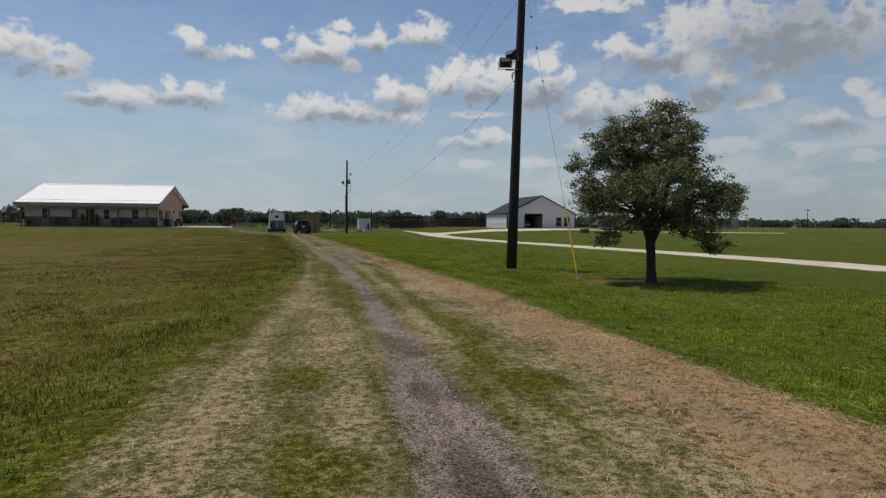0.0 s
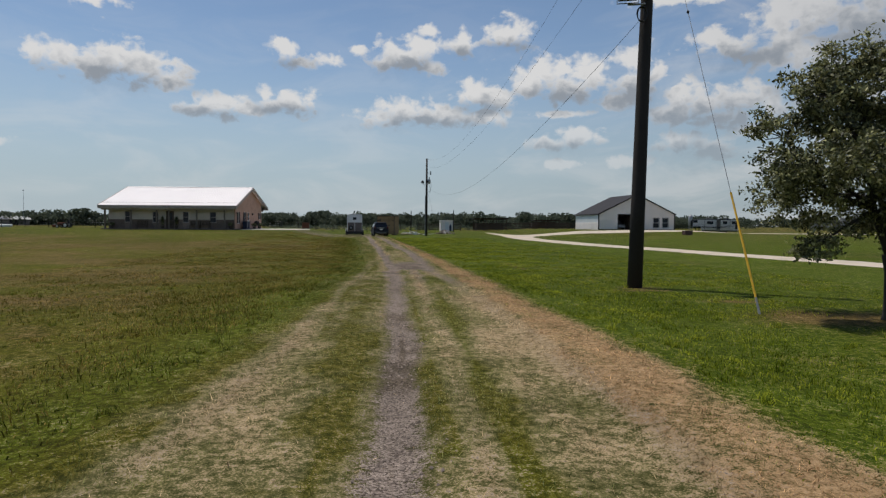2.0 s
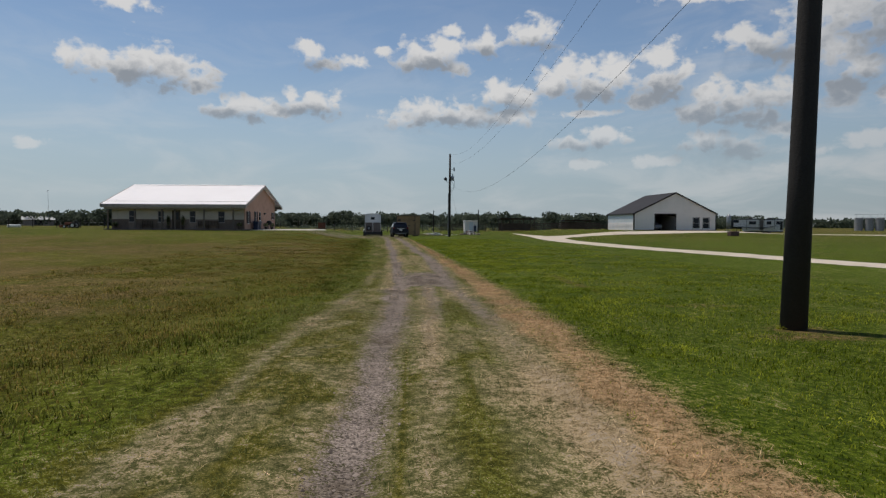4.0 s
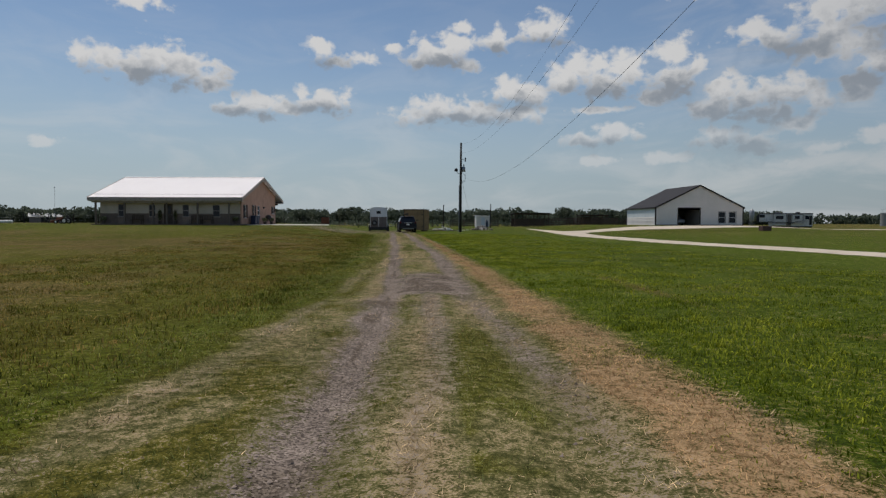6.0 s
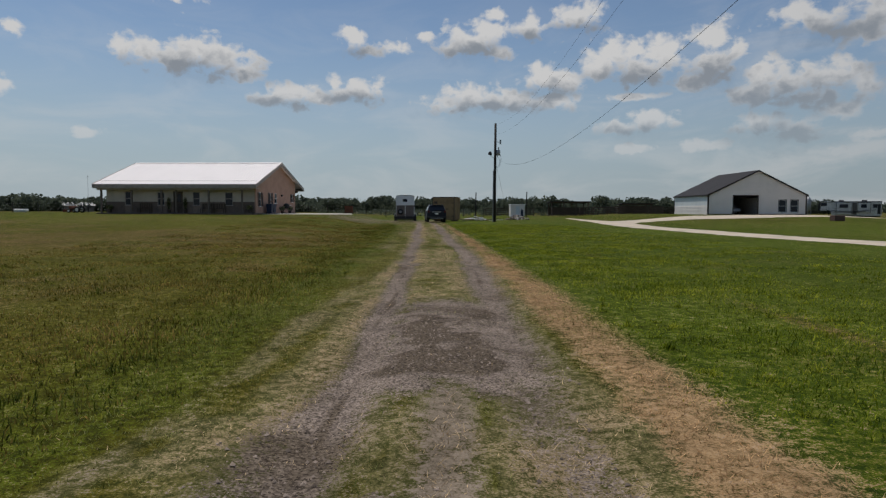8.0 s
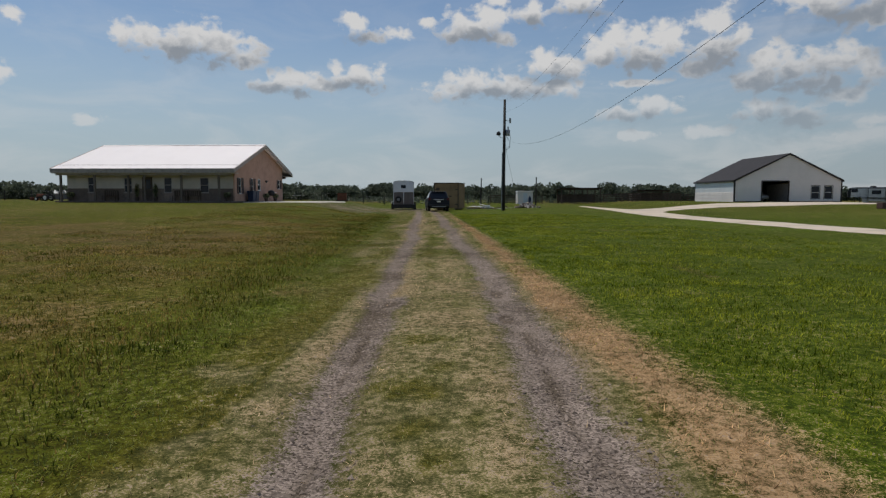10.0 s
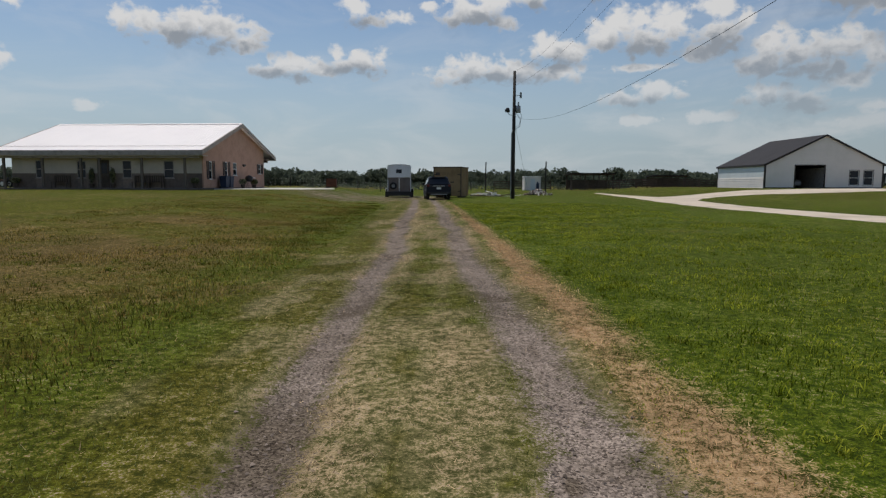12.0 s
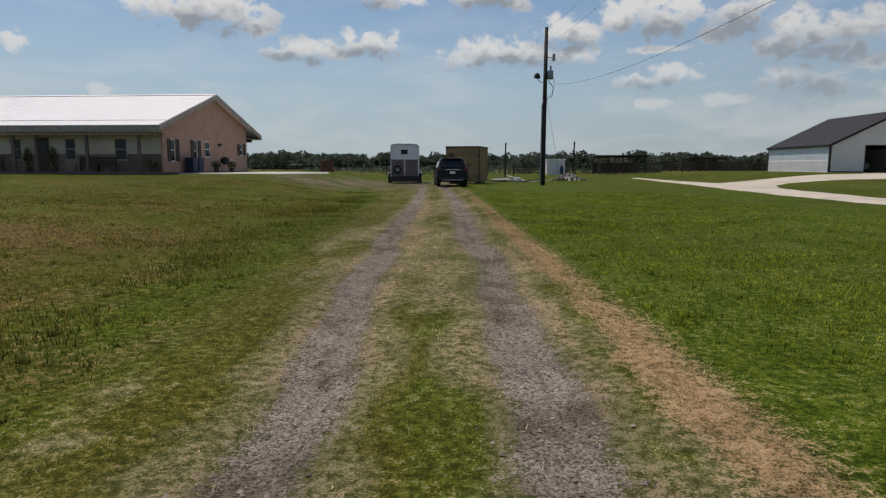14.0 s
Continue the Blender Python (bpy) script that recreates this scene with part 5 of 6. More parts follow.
def car(paint, label, name="suv"):
    """A sport utility vehicle; its tail is at y = 0 and it looks along +y."""
    c = thing(name, label, "car")
    hw, ln = 0.93, 4.55
    side = [(0.05, 0.42), (0.0, 0.62), (0.03, 1.0), (0.12, 1.1), (0.42, 1.62), (0.62, 1.69), (1.6, 1.72), (2.5, 1.66), (2.85, 1.52), (3.4, 1.08), (4.3, 0.93), (4.5, 0.78), (ln, 0.5), (4.45, 0.32), (0.2, 0.3)]
    body = Solid()
    rows = []
    for u in (-1, -0.93, -0.78, 0, 0.78, 0.93, 1):
        e = abs(u)
        row = []
        for y, z in side:
            tuck = 0.22 * max(0.0, (z - 1.0) / 0.7)
            pull = 0.07 if e == 1 else 0.015 if e == 0.93 else 0
            row.append((u * (hw - tuck), y + pull * (1 if y < 1.5 else -1), z - (0.06 if e == 1 and z > 0.9 else 0.0)))
        rows.append(row)
    n = len(side)
    body.add([p for r in rows for p in r], [(k * n + i, k * n + (i + 1) % n, (k + 1) * n + (i + 1) % n, (k + 1) * n + i) for k in range(len(rows) - 1) for i in range(n)] + [tuple(range(n)), tuple(6 * n + i for i in range(n))[::-1]])
    part("body", body, paint, c, shade=False)
    part("rear_window", Solid().add([(x, y, z) for x, y, z in ((-0.68, 0.105, 1.16), (0.68, 0.105, 1.16), (0.58, 0.365, 1.56), (-0.58, 0.365, 1.56), (-0.68, 0.13, 1.15), (0.68, 0.13, 1.15), (0.58, 0.39, 1.55), (-0.58, 0.39, 1.55))],
                                    [(0, 1, 2, 3), (7, 6, 5, 4), (0, 4, 5, 1), (1, 5, 6, 2), (2, 6, 7, 3), (3, 7, 4, 0)]), GLASS, c)
    for s in (-1, 1):
        part("side_window", Solid().add([(s * (hw - 0.03 - 0.22 * (z - 1.0) / 0.7 + d), y, z) for d in (0.016, -0.02) for y, z in ((0.45, 1.12), (2.9, 1.12), (2.55, 1.52), (0.72, 1.55))],
                                        [(0, 1, 2, 3), (7, 6, 5, 4), (0, 4, 5, 1), (1, 5, 6, 2), (2, 6, 7, 3), (3, 7, 4, 0)]), GLASS, c)
        part("tail_lamp", Solid().box(s * 0.8 - 0.1, s * 0.8 + 0.1, -0.012, 0.1, 0.95, 1.15, 0.012), TAIL_RED, c)
        part("roof_rail", Solid().tube([(s * 0.62, 0.75, 1.7), (s * 0.62, 0.85, 1.76), (s * 0.62, 2.3, 1.75), (s * 0.62, 2.45, 1.68)], 0.018, 6), BLACK, c)
        part("mirror", Solid().box(s * 1.0 - 0.09, s * 1.0 + 0.09, 2.75, 2.87, 1.08, 1.24, 0.03), paint, c)
        for y in (0.85, 3.65):
            wheel(c, (s * 0.80, y, 0.36), 0.36, 0.24)
    part("bumper", Solid().box(-0.86, 0.86, -0.06, 0.12, 0.42, 0.6, 0.04), BLACK, c)
    part("bumper_strip", Solid().box(-0.62, 0.62, -0.07, -0.055, 0.38, 0.44), STEEL, c, "bright lower bumper strip")
    part("trim_bar", Solid().box(-0.42, 0.42, -0.02, 0.02, 1.0, 1.05), ALU, c)
    part("number_plate", Solid().box(-0.16, 0.16, -0.018, 0.01, 0.78, 0.92), WHITE_PAINT, c, "blank white plate")
    part("spoiler", Solid().box(-0.56, 0.56, 0.3, 0.62, 1.665, 1.70, 0.015), paint, c)
    return c


suv = car(SUV_PAINT, "dark navy sport utility vehicle parked with its tail towards the track")
suv.matrix_basis = pose(-1.42, 85.8, gz(-1.3, 88), 0, 0, 6)

trailer = thing("horse_trailer", "white bumper-pull horse trailer with dusty rear doors", "trailer", (-5.05, 93.0, gz(-5.05, 94.5)), 4)
TW, TL = 1.0, 4.2
part("body", Solid().prism([(-TW, 0.45), (TW, 0.45), (TW, 2.6), (TW - 0.06, 2.72), (TW - 0.2, 2.77), (-TW + 0.2, 2.77), (-TW + 0.06, 2.72), (-TW, 2.6)], 0.03, TL), TRAILER_WHITE, trailer)
part("roof_cap", Solid().prism([(-TW - 0.02, 2.66), (-TW + 0.1, 2.77), (-0.5, 2.83), (0.5, 2.83), (TW - 0.1, 2.77), (TW + 0.02, 2.66), (TW - 0.1, 2.74), (0.5, 2.79), (-0.5, 2.79), (-TW + 0.1, 2.74)], -0.02, TL + 0.02), TRAILER_WHITE, trailer)
for x0, x1 in ((-TW + 0.05, -0.02), (0.02, TW - 0.05)):
    dr = part("rear_door", Solid().box(x0, x1, -0.02, 0.03, 0.5, 1.7, 0.01), TRAILER_GREY, trailer, "dusty brown-grey rear door")
    part("hinge", Solid().box(x0 + (0 if x0 < 0 else x1 - x0 - 0.04), x0 + (0.04 if x0 < 0 else x1 - x0), -0.04, -0.02, 0.6, 1.5), STEEL, dr)
part("upper_panel", Solid().box(-TW + 0.04, TW - 0.04, -0.02, 0.03, 1.72, 2.66, 0.01), TRAILER_WHITE, trailer)
part("rear_window", Solid().box(-0.26, 0.22, -0.035, -0.015, 2.08, 2.4, 0.008), GLASS, trailer, "dark rear window")
part("centre_post", Solid().box(-0.035, 0.035, -0.05, -0.02, 0.8, 1.72), WHITE_PAINT, trailer)
spare = part("spare_wheel", Solid().tube([(-0.5, -0.2, 1.0), (-0.5, -0.17, 1.0), (-0.5, -0.05, 1.0), (-0.5, -0.02, 1.0)], [0.27, 0.31, 0.31, 0.27], 20), RUBBER, trailer, "spare tyre")
part("rim", Solid().tube([(-0.5, -0.21, 1.0), (-0.5, -0.04, 1.0)], 0.15, 14), STEEL, spare)
part("bumper", Solid().box(-TW - 0.06, TW + 0.06, -0.1, 0.05, 0.14, 0.52, 0.02), BLACK, trailer)
part("mudflap", Solid().box(-TW - 0.2, -TW + 0.1, 0.06, 0.09, 0.05, 0.5), BLACK, trailer)
part("mudflap", Solid().box(TW - 0.1, TW + 0.2, 0.06, 0.09, 0.05, 0.5), BLACK, trailer)
for s in (-1, 1):
    part("fender", Solid().prism([(s * TW, 0.85), (s * (TW + 0.24), 0.8), (s * (TW + 0.24), 0.55), (s * (TW + 0.2), 0.55), (s * (TW + 0.2), 0.76), (s * TW, 0.8)], 1.0, 2.9), WHITE_PAINT, trailer, "white wheel fender")
    for y in (1.5, 2.35):
        wheel(trailer, (s * (TW + 0.1), y, 0.36), 0.36, 0.2)
    part("tail_lamp", Solid().box(s * 0.9 - 0.05, s * 0.9 + 0.05, -0.03, -0.02, 0.62, 0.78), TAIL_RED, trailer)
part("tongue", Solid().tube([(-0.7, TL, 0.5), (0, TL + 1.3, 0.5), (0.7, TL, 0.5)], 0.05, 8), BLACK, trailer)
part("jack", Solid().tube([(0, TL + 1.1, 0.0), (0, TL + 1.1, 0.8)], 0.04, 8), STEEL, trailer)
part("vent", Solid().box(-0.2, 0.2, 1.6, 2.0, 2.8, 2.92, 0.02), WHITE_PAINT, trailer)

crate = thing("storage_box", "tan weathered plywood storage container with double doors", "container", (-2.07, 92.25, gz(-1, 93) + 0.02), -12)
CW, CD, CH = 2.40, 3.0, 2.56
part("shell", Solid().box(0, CW, 0.04, CD, 0.12, CH - 0.06, 0.02), BOX_TAN, crate)
for a, b in ((0.06, CW / 2 - 0.01), (CW / 2 + 0.01, CW - 0.06)):
    d = part("door", Solid().box(a, b, 0.0, 0.04, 0.16, CH - 0.14, 0.008), BOX_TAN, crate)
    part("latch", Solid().box((b - 0.2 if a < 1 else a + 0.25), (b - 0.04 if a < 1 else a + 0.55), -0.03, 0.0, 1.25, 1.33), BLACK, d)
    for z in (0.5, 1.9):
        part("hinge", Solid().box((a if a < 1 else b - 0.25), (a + 0.25 if a < 1 else b), -0.02, 0.0, z, z + 0.06), BLACK, d)
part("vent", Solid().box(0.2, 0.55, -0.02, 0.0, 1.85, 2.1), WOOD_DARK, crate, "dark square vent")
for x in (0, CW - 0.08):
    part("corner_post", Solid().box(x, x + 0.08, -0.02, 0.04, 0.1, CH - 0.06), WOOD_DARK, crate)
for k in range(5):
    y = 0.3 + k * 0.6
    part("side_batten", Solid().box(CW, CW + 0.03, y, y + 0.07, 0.12, CH - 0.06), BOX_TAN, crate)
part("roof_edge", Solid().box(-0.04, CW + 0.04, -0.04, CD + 0.03, CH - 0.06, CH + 0.02, 0.015), WOOD_DARK, crate, "dark roof edge")
for x in (0.2, CW - 0.35):
    part("skid", Solid().box(x, x + 0.15, 0.05, CD, -0.05, 0.12), WOOD_DARK, crate)

rng = np.random.default_rng(3)
plank_mats = [POST_GREY, WHITE_PAINT, BOX_TAN, WOOD_DARK]
scrap = thing("timber_pile", "scattered heap of old planks and pale boards", "timber pile", (2.7, 99.5, gz(2.7, 99.5)))
for k in range(26):
    a, l = rng.normal(0, 0.5), 0.8 + 1.4 * rng.random()
    pl = part("plank", Solid().box(-l / 2, l / 2, -0.08, 0.08, 0, 0.05, 0.006), plank_mats[k % 4 if k % 3 else 0], scrap)
    pl.matrix_basis = Matrix.Translation((rng.normal(0, 0.75), rng.normal(0, 0.7), 0.02 + 0.3 * rng.random() * (k > 12))) @ Euler((rng.normal(0, 0.1), rng.normal(0, 0.12), a)).to_matrix().to_4x4()
single("white_bucket", Solid().tube([(0, 0, 0), (0, 0, 0.36)], [0.2, 0.26], 14), WHITE_PAINT, "white plastic tub lying among the planks", "tub", (3.4, 98.8, gz(3.4, 98.8)))
rubble = thing("brick_heap", "low heap of broken pale bricks and stones", "rubble", (8.1, 103.3, gz(8.1, 103.3)))
chunk = Solid().box(-0.13, 0.13, -0.07, 0.07, -0.05, 0.05, 0.015)
chunk_meshes = [chunk.mesh("brick", m_) for m_ in (CONCRETE, STONE, POST_GREY, FASCIA)]
for k in range(110):
    r, a = abs(rng.normal(0, 0.5)), rng.random() * 6.28
    z = max(0.04, 0.5 * math.exp(-((r / 0.6) ** 2)) * rng.random() ** 0.5)
    b = part("brick", chunk_meshes[k % 4], None, rubble)
    b.matrix_basis = Matrix.Translation((1.7 * r * math.cos(a), r * math.sin(a), z)) @ Euler(rng.random(3) * 3).to_matrix().to_4x4() @ Matrix.Scale(0.7 + 0.8 * rng.random(), 4)

# ---- pens, sheds and fences ----
shed = thing("pump_shed", "small white ribbed metal pump shed", "shed", (10.2, 136.2, gz(11, 137) - 0.05), 4)
shed_body = Solid().box(0, 2.5, 0, 2.0, 0, 2.1)
part("walls", shed_body, SIDING_WHITE, shed)
for k in range(13):
    part("rib", Solid().box(0.06 + k * 0.19, 0.10 + k * 0.19, -0.025, 0, 0, 2.08), SIDING_WHITE, shed)
part("roof", Solid().box(-0.1, 2.6, -0.12, 2.1, 2.1, 2.2, 0.01), ROOF_WHITE, shed)
part("door", Solid().box(0.9, 1.6, -0.04, -0.026, 0.02, 1.85), SIDING_BLUE, shed)
single("pump_box", Solid().box(0, 0.42, 0, 0.4, 0, 1.1, 0.03).tube([(0.2, 0.2, 1.1), (0.2, 0.2, 1.35)], 0.1, 10), BLUE, "dark blue pump housing in front of the shed", "pump", (11.9, 135.3, gz(11.9, 135.3)))


def rail_fence(x0, y0, x1, y1, label, n_rails=4, h=1.35, every=2.4):
    f = thing("rail_fence", label, "fence", (x0, y0, 0), math.degrees(math.atan2(y1 - y0, x1 - x0)), group="pen fences")
    ln = math.hypot(x1 - x0, y1 - y0)
    n = max(1, round(ln / every))
    pm = Solid().box(-0.07, 0.07, -0.07, 0.07, -0.2, h + 0.08, 0.01).mesh("post", WOOD_DARK)
    for k in range(n + 1):
        t = k / n
        part("post", pm, None, f).matrix_basis = pose(ln * t, 0, gz(x0 + (x1 - x0) * t, y0 + (y1 - y0) * t), 0, 0, 0)
        if k < n:
            t2 = (k + 1) / n
            for r in range(n_rails):
                z = 0.3 + r * (h - 0.3) / (n_rails - 1)
                a = Vector((ln * t, -0.08, gz(x0 + (x1 - x0) * t, y0 + (y1 - y0) * t) + z))
                b = Vector((ln * t2, -0.08, gz(x0 + (x1 - x0) * t2, y0 + (y1 - y0) * t2) + z))
                part("rail", Solid().add([p + Vector((0, d, e)) for p in (a, b) for d, e in ((-0.02, -0.07), (0.02, -0.07), (0.02, 0.07), (-0.02, 0.07))],
                                         [(3, 2, 1, 0), (4, 5, 6, 7), (0, 1, 5, 4), (1, 2, 6, 5), (2, 3, 7, 6), (3, 0, 4, 7)]), WOOD_DARK, f)
    return f


rail_fence(5.8, 139, 14.6, 139, "dark wooden rail fence behind the pump shed")
rail_fence(17.8, 138, 37.5, 138, "dark wooden rail fence of the livestock pens")
rail_fence(18.5, 146, 44, 146, "dark wooden rail fence at the back of the pens")
rail_fence(24.8, 138.2, 24.8, 146, "dark wooden rail fence dividing the pens")
rail_fence(31.0, 138.2, 31.0, 146, "dark wooden rail fence dividing the pens")


def shelter(x, y, w, d, h0, h1, label):
    s = thing("lean_to", label, "shelter", (x, y, gz(x + w / 2, y)), group="pen shelters")
    n = max(2, round(w / 2.3))
    for k in range(n + 1):
        for yy, h in ((0, h1), (d, h0)):
            part("post", Solid().box(k * w / n - 0.08, k * w / n + 0.08, yy - 0.08, yy + 0.08, -0.1, h), WOOD_DARK, s)
    part("roof", Solid().add([(a, b, c + e) for e in (0, 0.1) for a, b, c in ((-0.4, -0.5, h1), (w + 0.4, -0.5, h1), (w + 0.4, d + 0.4, h0), (-0.4, d + 0.4, h0))],
                             [(3, 2, 1, 0), (4, 5, 6, 7), (0, 1, 5, 4), (1, 2, 6, 5), (2, 3, 7, 6), (3, 0, 4, 7)]), ROOF_DARK, s, "dark sheet roof")
    part("back_panel", Solid().box(0, w, d - 0.05, d, 0.2, 1.6), WOOD_DARK, s)
    part("beam", Solid().box(-0.3, w + 0.3, -0.1, 0.05, h1 - 0.2, h1 - 0.002), WOOD_DARK, s)
    return s


shelter(17.9, 139.4, 6.6, 4.2, 2.35, 2.6, "open dark timber livestock shelter with a low sheet roof")
shelter(31.2, 140.5, 5.0, 3.2, 1.75, 1.95, "low dark timber livestock shelter in the pens")

wf = thing("wire_fence", "thin post-and-wire fence beyond the yard", "fence", group="wire fences")
pm = Solid().tube([(0, 0, -0.2), (0, 0, 1.35)], 0.055, 8).mesh("post", POLE_WOOD)
xs_ = [-86 + 3.4 * k for k in range(17)]
for x in xs_:
    part("post", pm, None, wf).matrix_basis = pose(x, 108, gz(x, 108))
for z in (0.45, 0.8, 1.15):
    part("wire_strand", Solid().tube([(x, 107.93, gz(x, 108) + z) for x in xs_], 0.004, 4), STEEL, wf)
wf2 = thing("wire_fence", "thin post-and-wire fence behind the vehicles", "fence", group="wire fences")
xs_ = [-27 + 3.2 * k for k in range(11)]
for x in xs_:
    part("post", pm, None, wf2).matrix_basis = pose(x, 128, gz(x, 128))
for z in (0.45, 0.8, 1.15):
    part("wire_strand", Solid().tube([(x, 127.93, gz(x, 128) + z) for x in xs_], 0.004, 4), STEEL, wf2)

cart = thing("wooden_cart", "rusty brown box cart parked at the patio edge", "cart", (-12.8, 102.6, gz(-12.8, 102.6)), 5)
part("box", Solid().box(-0.5, 0.5, -0.4, 0.4, 0.3, 1.1, 0.02), RUST, cart)
part("lid", Solid().box(-0.54, 0.54, -0.44, 0.44, 1.1, 1.15), WOOD_DARK, cart)
part("deck", Solid().box(-0.7, 0.7, -0.45, 0.45, 0.22, 0.3), WOOD_DARK, cart)
for s in (-0.5, 0.5):
    part("wheel", Solid().tube([(-0.4, s - 0.05, 0.16), (-0.4, s + 0.05, 0.16)], 0.16, 12), RUBBER, cart)
    part("leg", Solid().box(0.4, 0.46, s - 0.03, s + 0.03, 0, 0.25), WOOD_DARK, cart)
single("low_box", Solid().box(-0.62, 0.62, -0.4, 0.4, 0, 0.62, 0.03), mat("dull_maroon_wood", (0.10, 0.055, 0.045), 0.8, vary=0.2), "low dark maroon box beside the limestone apron", "box", (42.6, 95.2, gz(42.6, 95.2)), 8)

tractor = thing("tractor", "small red tractor parked in the yard", "tractor", (-47.5, 104, gz(-47.5, 104)), 80)
tractor.matrix_basis = tractor.matrix_basis @ Matrix.Scale(0.78, 4)
part("bonnet", Solid().box(-0.3, 0.3, 0.4, 1.6, 0.6, 1.05, 0.06), RUST, tractor)
part("seat", Solid().box(-0.22, 0.22, -0.5, -0.1, 0.85, 0.95, 0.03).box(-0.22, 0.22, -0.55, -0.45, 0.9, 1.35, 0.03), BLACK, tractor)
part("chassis", Solid().box(-0.2, 0.2, -0.6, 1.6, 0.45, 0.62), BLACK, tractor)
part("roll_bar", Solid().tube([(-0.45, -0.55, 0.6), (-0.45, -0.55, 1.7), (0.45, -0.55, 1.7), (0.45, -0.55, 0.6)], 0.04, 8), BLACK, tractor)
part("loader", Solid().box(-0.75, 0.75, 1.9, 2.3, 0.1, 0.55, 0.03).tube([(-0.45, 0.2, 0.95), (-0.45, 2.0, 0.4)], 0.05, 6).tube([(0.45, 0.2, 0.95), (0.45, 2.0, 0.4)], 0.05, 6), RUST, tractor)
for s in (-0.55, 0.55):
    wheel(tractor, (s, -0.25, 0.5), 0.5, 0.28)
    wheel(tractor, (s, 1.35, 0.3), 0.3, 0.2)
trough = single("water_trough", Solid().box(-0.9, 0.9, -0.35, 0.35, 0.1, 0.55, 0.1), WHITE_PAINT, "white stock trough beyond the house", "trough", (-60.5, 112, gz(-60.5, 112) - 0.08))

mot = car(mat("silver_paint", (0.45, 0.46, 0.48), 0.3, 0.3, vary=0.03, bump=0), "silver car parked inside the barn bay", "car")
mot.matrix_basis = Matrix.Translation((BX, BY, 0)) @ Matrix.Rotation(radians(BTURN), 4, "Z") @ Matrix.Translation((5.15, 7.6, BBASE)) @ Matrix.Rotation(radians(180), 4, "Z")

# ---- travel trailer, tanks and far buildings ----
RV_A, RV_B = Vector((61.7, 132.4, 0)), Vector((69.3, 127.9, 0))
rv = thing("travel_trailer", "long grey and white fifth-wheel travel trailer with dark swooshes", "travel trailer", (*(RV_A.xy), gz(66, 132)), math.degrees(math.atan2(RV_B.y - RV_A.y, RV_B.x - RV_A.x)))
RL_ = 10.35
rv.matrix_basis = rv.matrix_basis @ Matrix.Diagonal(((RV_B - RV_A).length / RL_, 0.95, 1.0, 1))
part("body", Solid().prism([(0.0, 1.45), (2.1, 1.45), (2.3, 0.65), (RL_, 0.65), (RL_, 2.98), (1.2, 3.0), (0.35, 2.85), (0.0, 2.4)], 0, 2.4), mat("rv_pale_grey", (0.64, 0.615, 0.60), 0.45, vary=0.05), rv)
for a, b, c, d in ((3.1, 5.6, 0.8, 2.8), (6.6, 8.6, 1.1, 2.75)):
    so = part("slide_out", Solid().box(a, b, -0.35, 0.0, c, d, 0.03), mat("rv_grey", (0.56, 0.535, 0.525), 0.45, vary=0.04), rv, "grey slide-out")
    part("pane", Solid().box(a + 0.5, b - 0.6, -0.37, -0.352, 1.9, 2.5), GLASS, so)
    part("seal", Solid().box(a - 0.06, a, -0.36, -0.02, c, d).box(b, b + 0.06, -0.36, -0.02, c, d).box(a - 0.06, b + 0.06, -0.36, -0.02, d, d + 0.06), BLACK, so, "black rubber seal")
for a, b, c, d in ((0.5, 1.5, 2.2, 2.75), (6.0, 6.4, 1.8, 2.6), (9.0, 9.7, 1.9, 2.5)):
    part("window_pane", Solid().box(a, b, -0.02, 0.0, c, d), GLASS, rv)
part("door", Solid().box(5.75, 6.45, -0.03, -0.001, 0.75, 2.75), TRAILER_GREY, rv)
for k in range(3):
    part("swoosh", Solid().prism([(0.3, 1.75 - 0.12 * k), (3.0, 1.45 - 0.12 * k), (6.5, 1.35 - 0.1 * k), (10.0, 1.9 - 0.14 * k), (6.5, 1.28 - 0.1 * k), (3.0, 1.39 - 0.12 * k)], -0.39 + 0.006 * k, -0.36 + 0.006 * k), BLACK, rv, "dark painted swoosh")
for x in (3.4, 7.2):
    part("roof_unit", Solid().box(x, x + 0.9, 0.8, 1.6, 2.96, 3.2, 0.08), BLACK, rv)
part("front_cap", Solid().prism([(-0.06, 1.45), (0.4, 1.45), (0.5, 2.87), (0.3, 2.87), (-0.06, 2.42)], -0.02, 2.42), BLACK, rv, "black moulded front cap")
part("roof_edge", Solid().box(0.5, RL_, -0.03, -0.005, 2.82, 2.96), BLACK, rv)
part("rear_door", Solid().box(RL_ - 0.62, RL_ - 0.12, -0.04, -0.005, 0.9, 2.5), BLACK, rv)
part("skirt", Solid().box(2.5, RL_ - 0.1, 0.1, 2.3, 0.42, 0.65), BLACK, rv)
for x in (6.7, 7.6):
    for y in (0.25, 2.15):
        part("wheel", Solid().tube([(x, y - 0.12, 0.38), (x, y + 0.12, 0.38)], 0.38, 16), RUBBER, rv)
for x in (1.0, 1.8):
    part("jack", Solid().box(x, x + 0.12, 0.3, 0.42, 0.0, 1.45), BLACK, rv)
part("ladder", Solid().tube([(RL_ + 0.08, 0.5, 0.8), (RL_ + 0.08, 0.5, 3.3)], 0.02, 6).tube([(RL_ + 0.08, 0.9, 0.8), (RL_ + 0.08, 0.9, 3.3)], 0.02, 6), STEEL, rv)

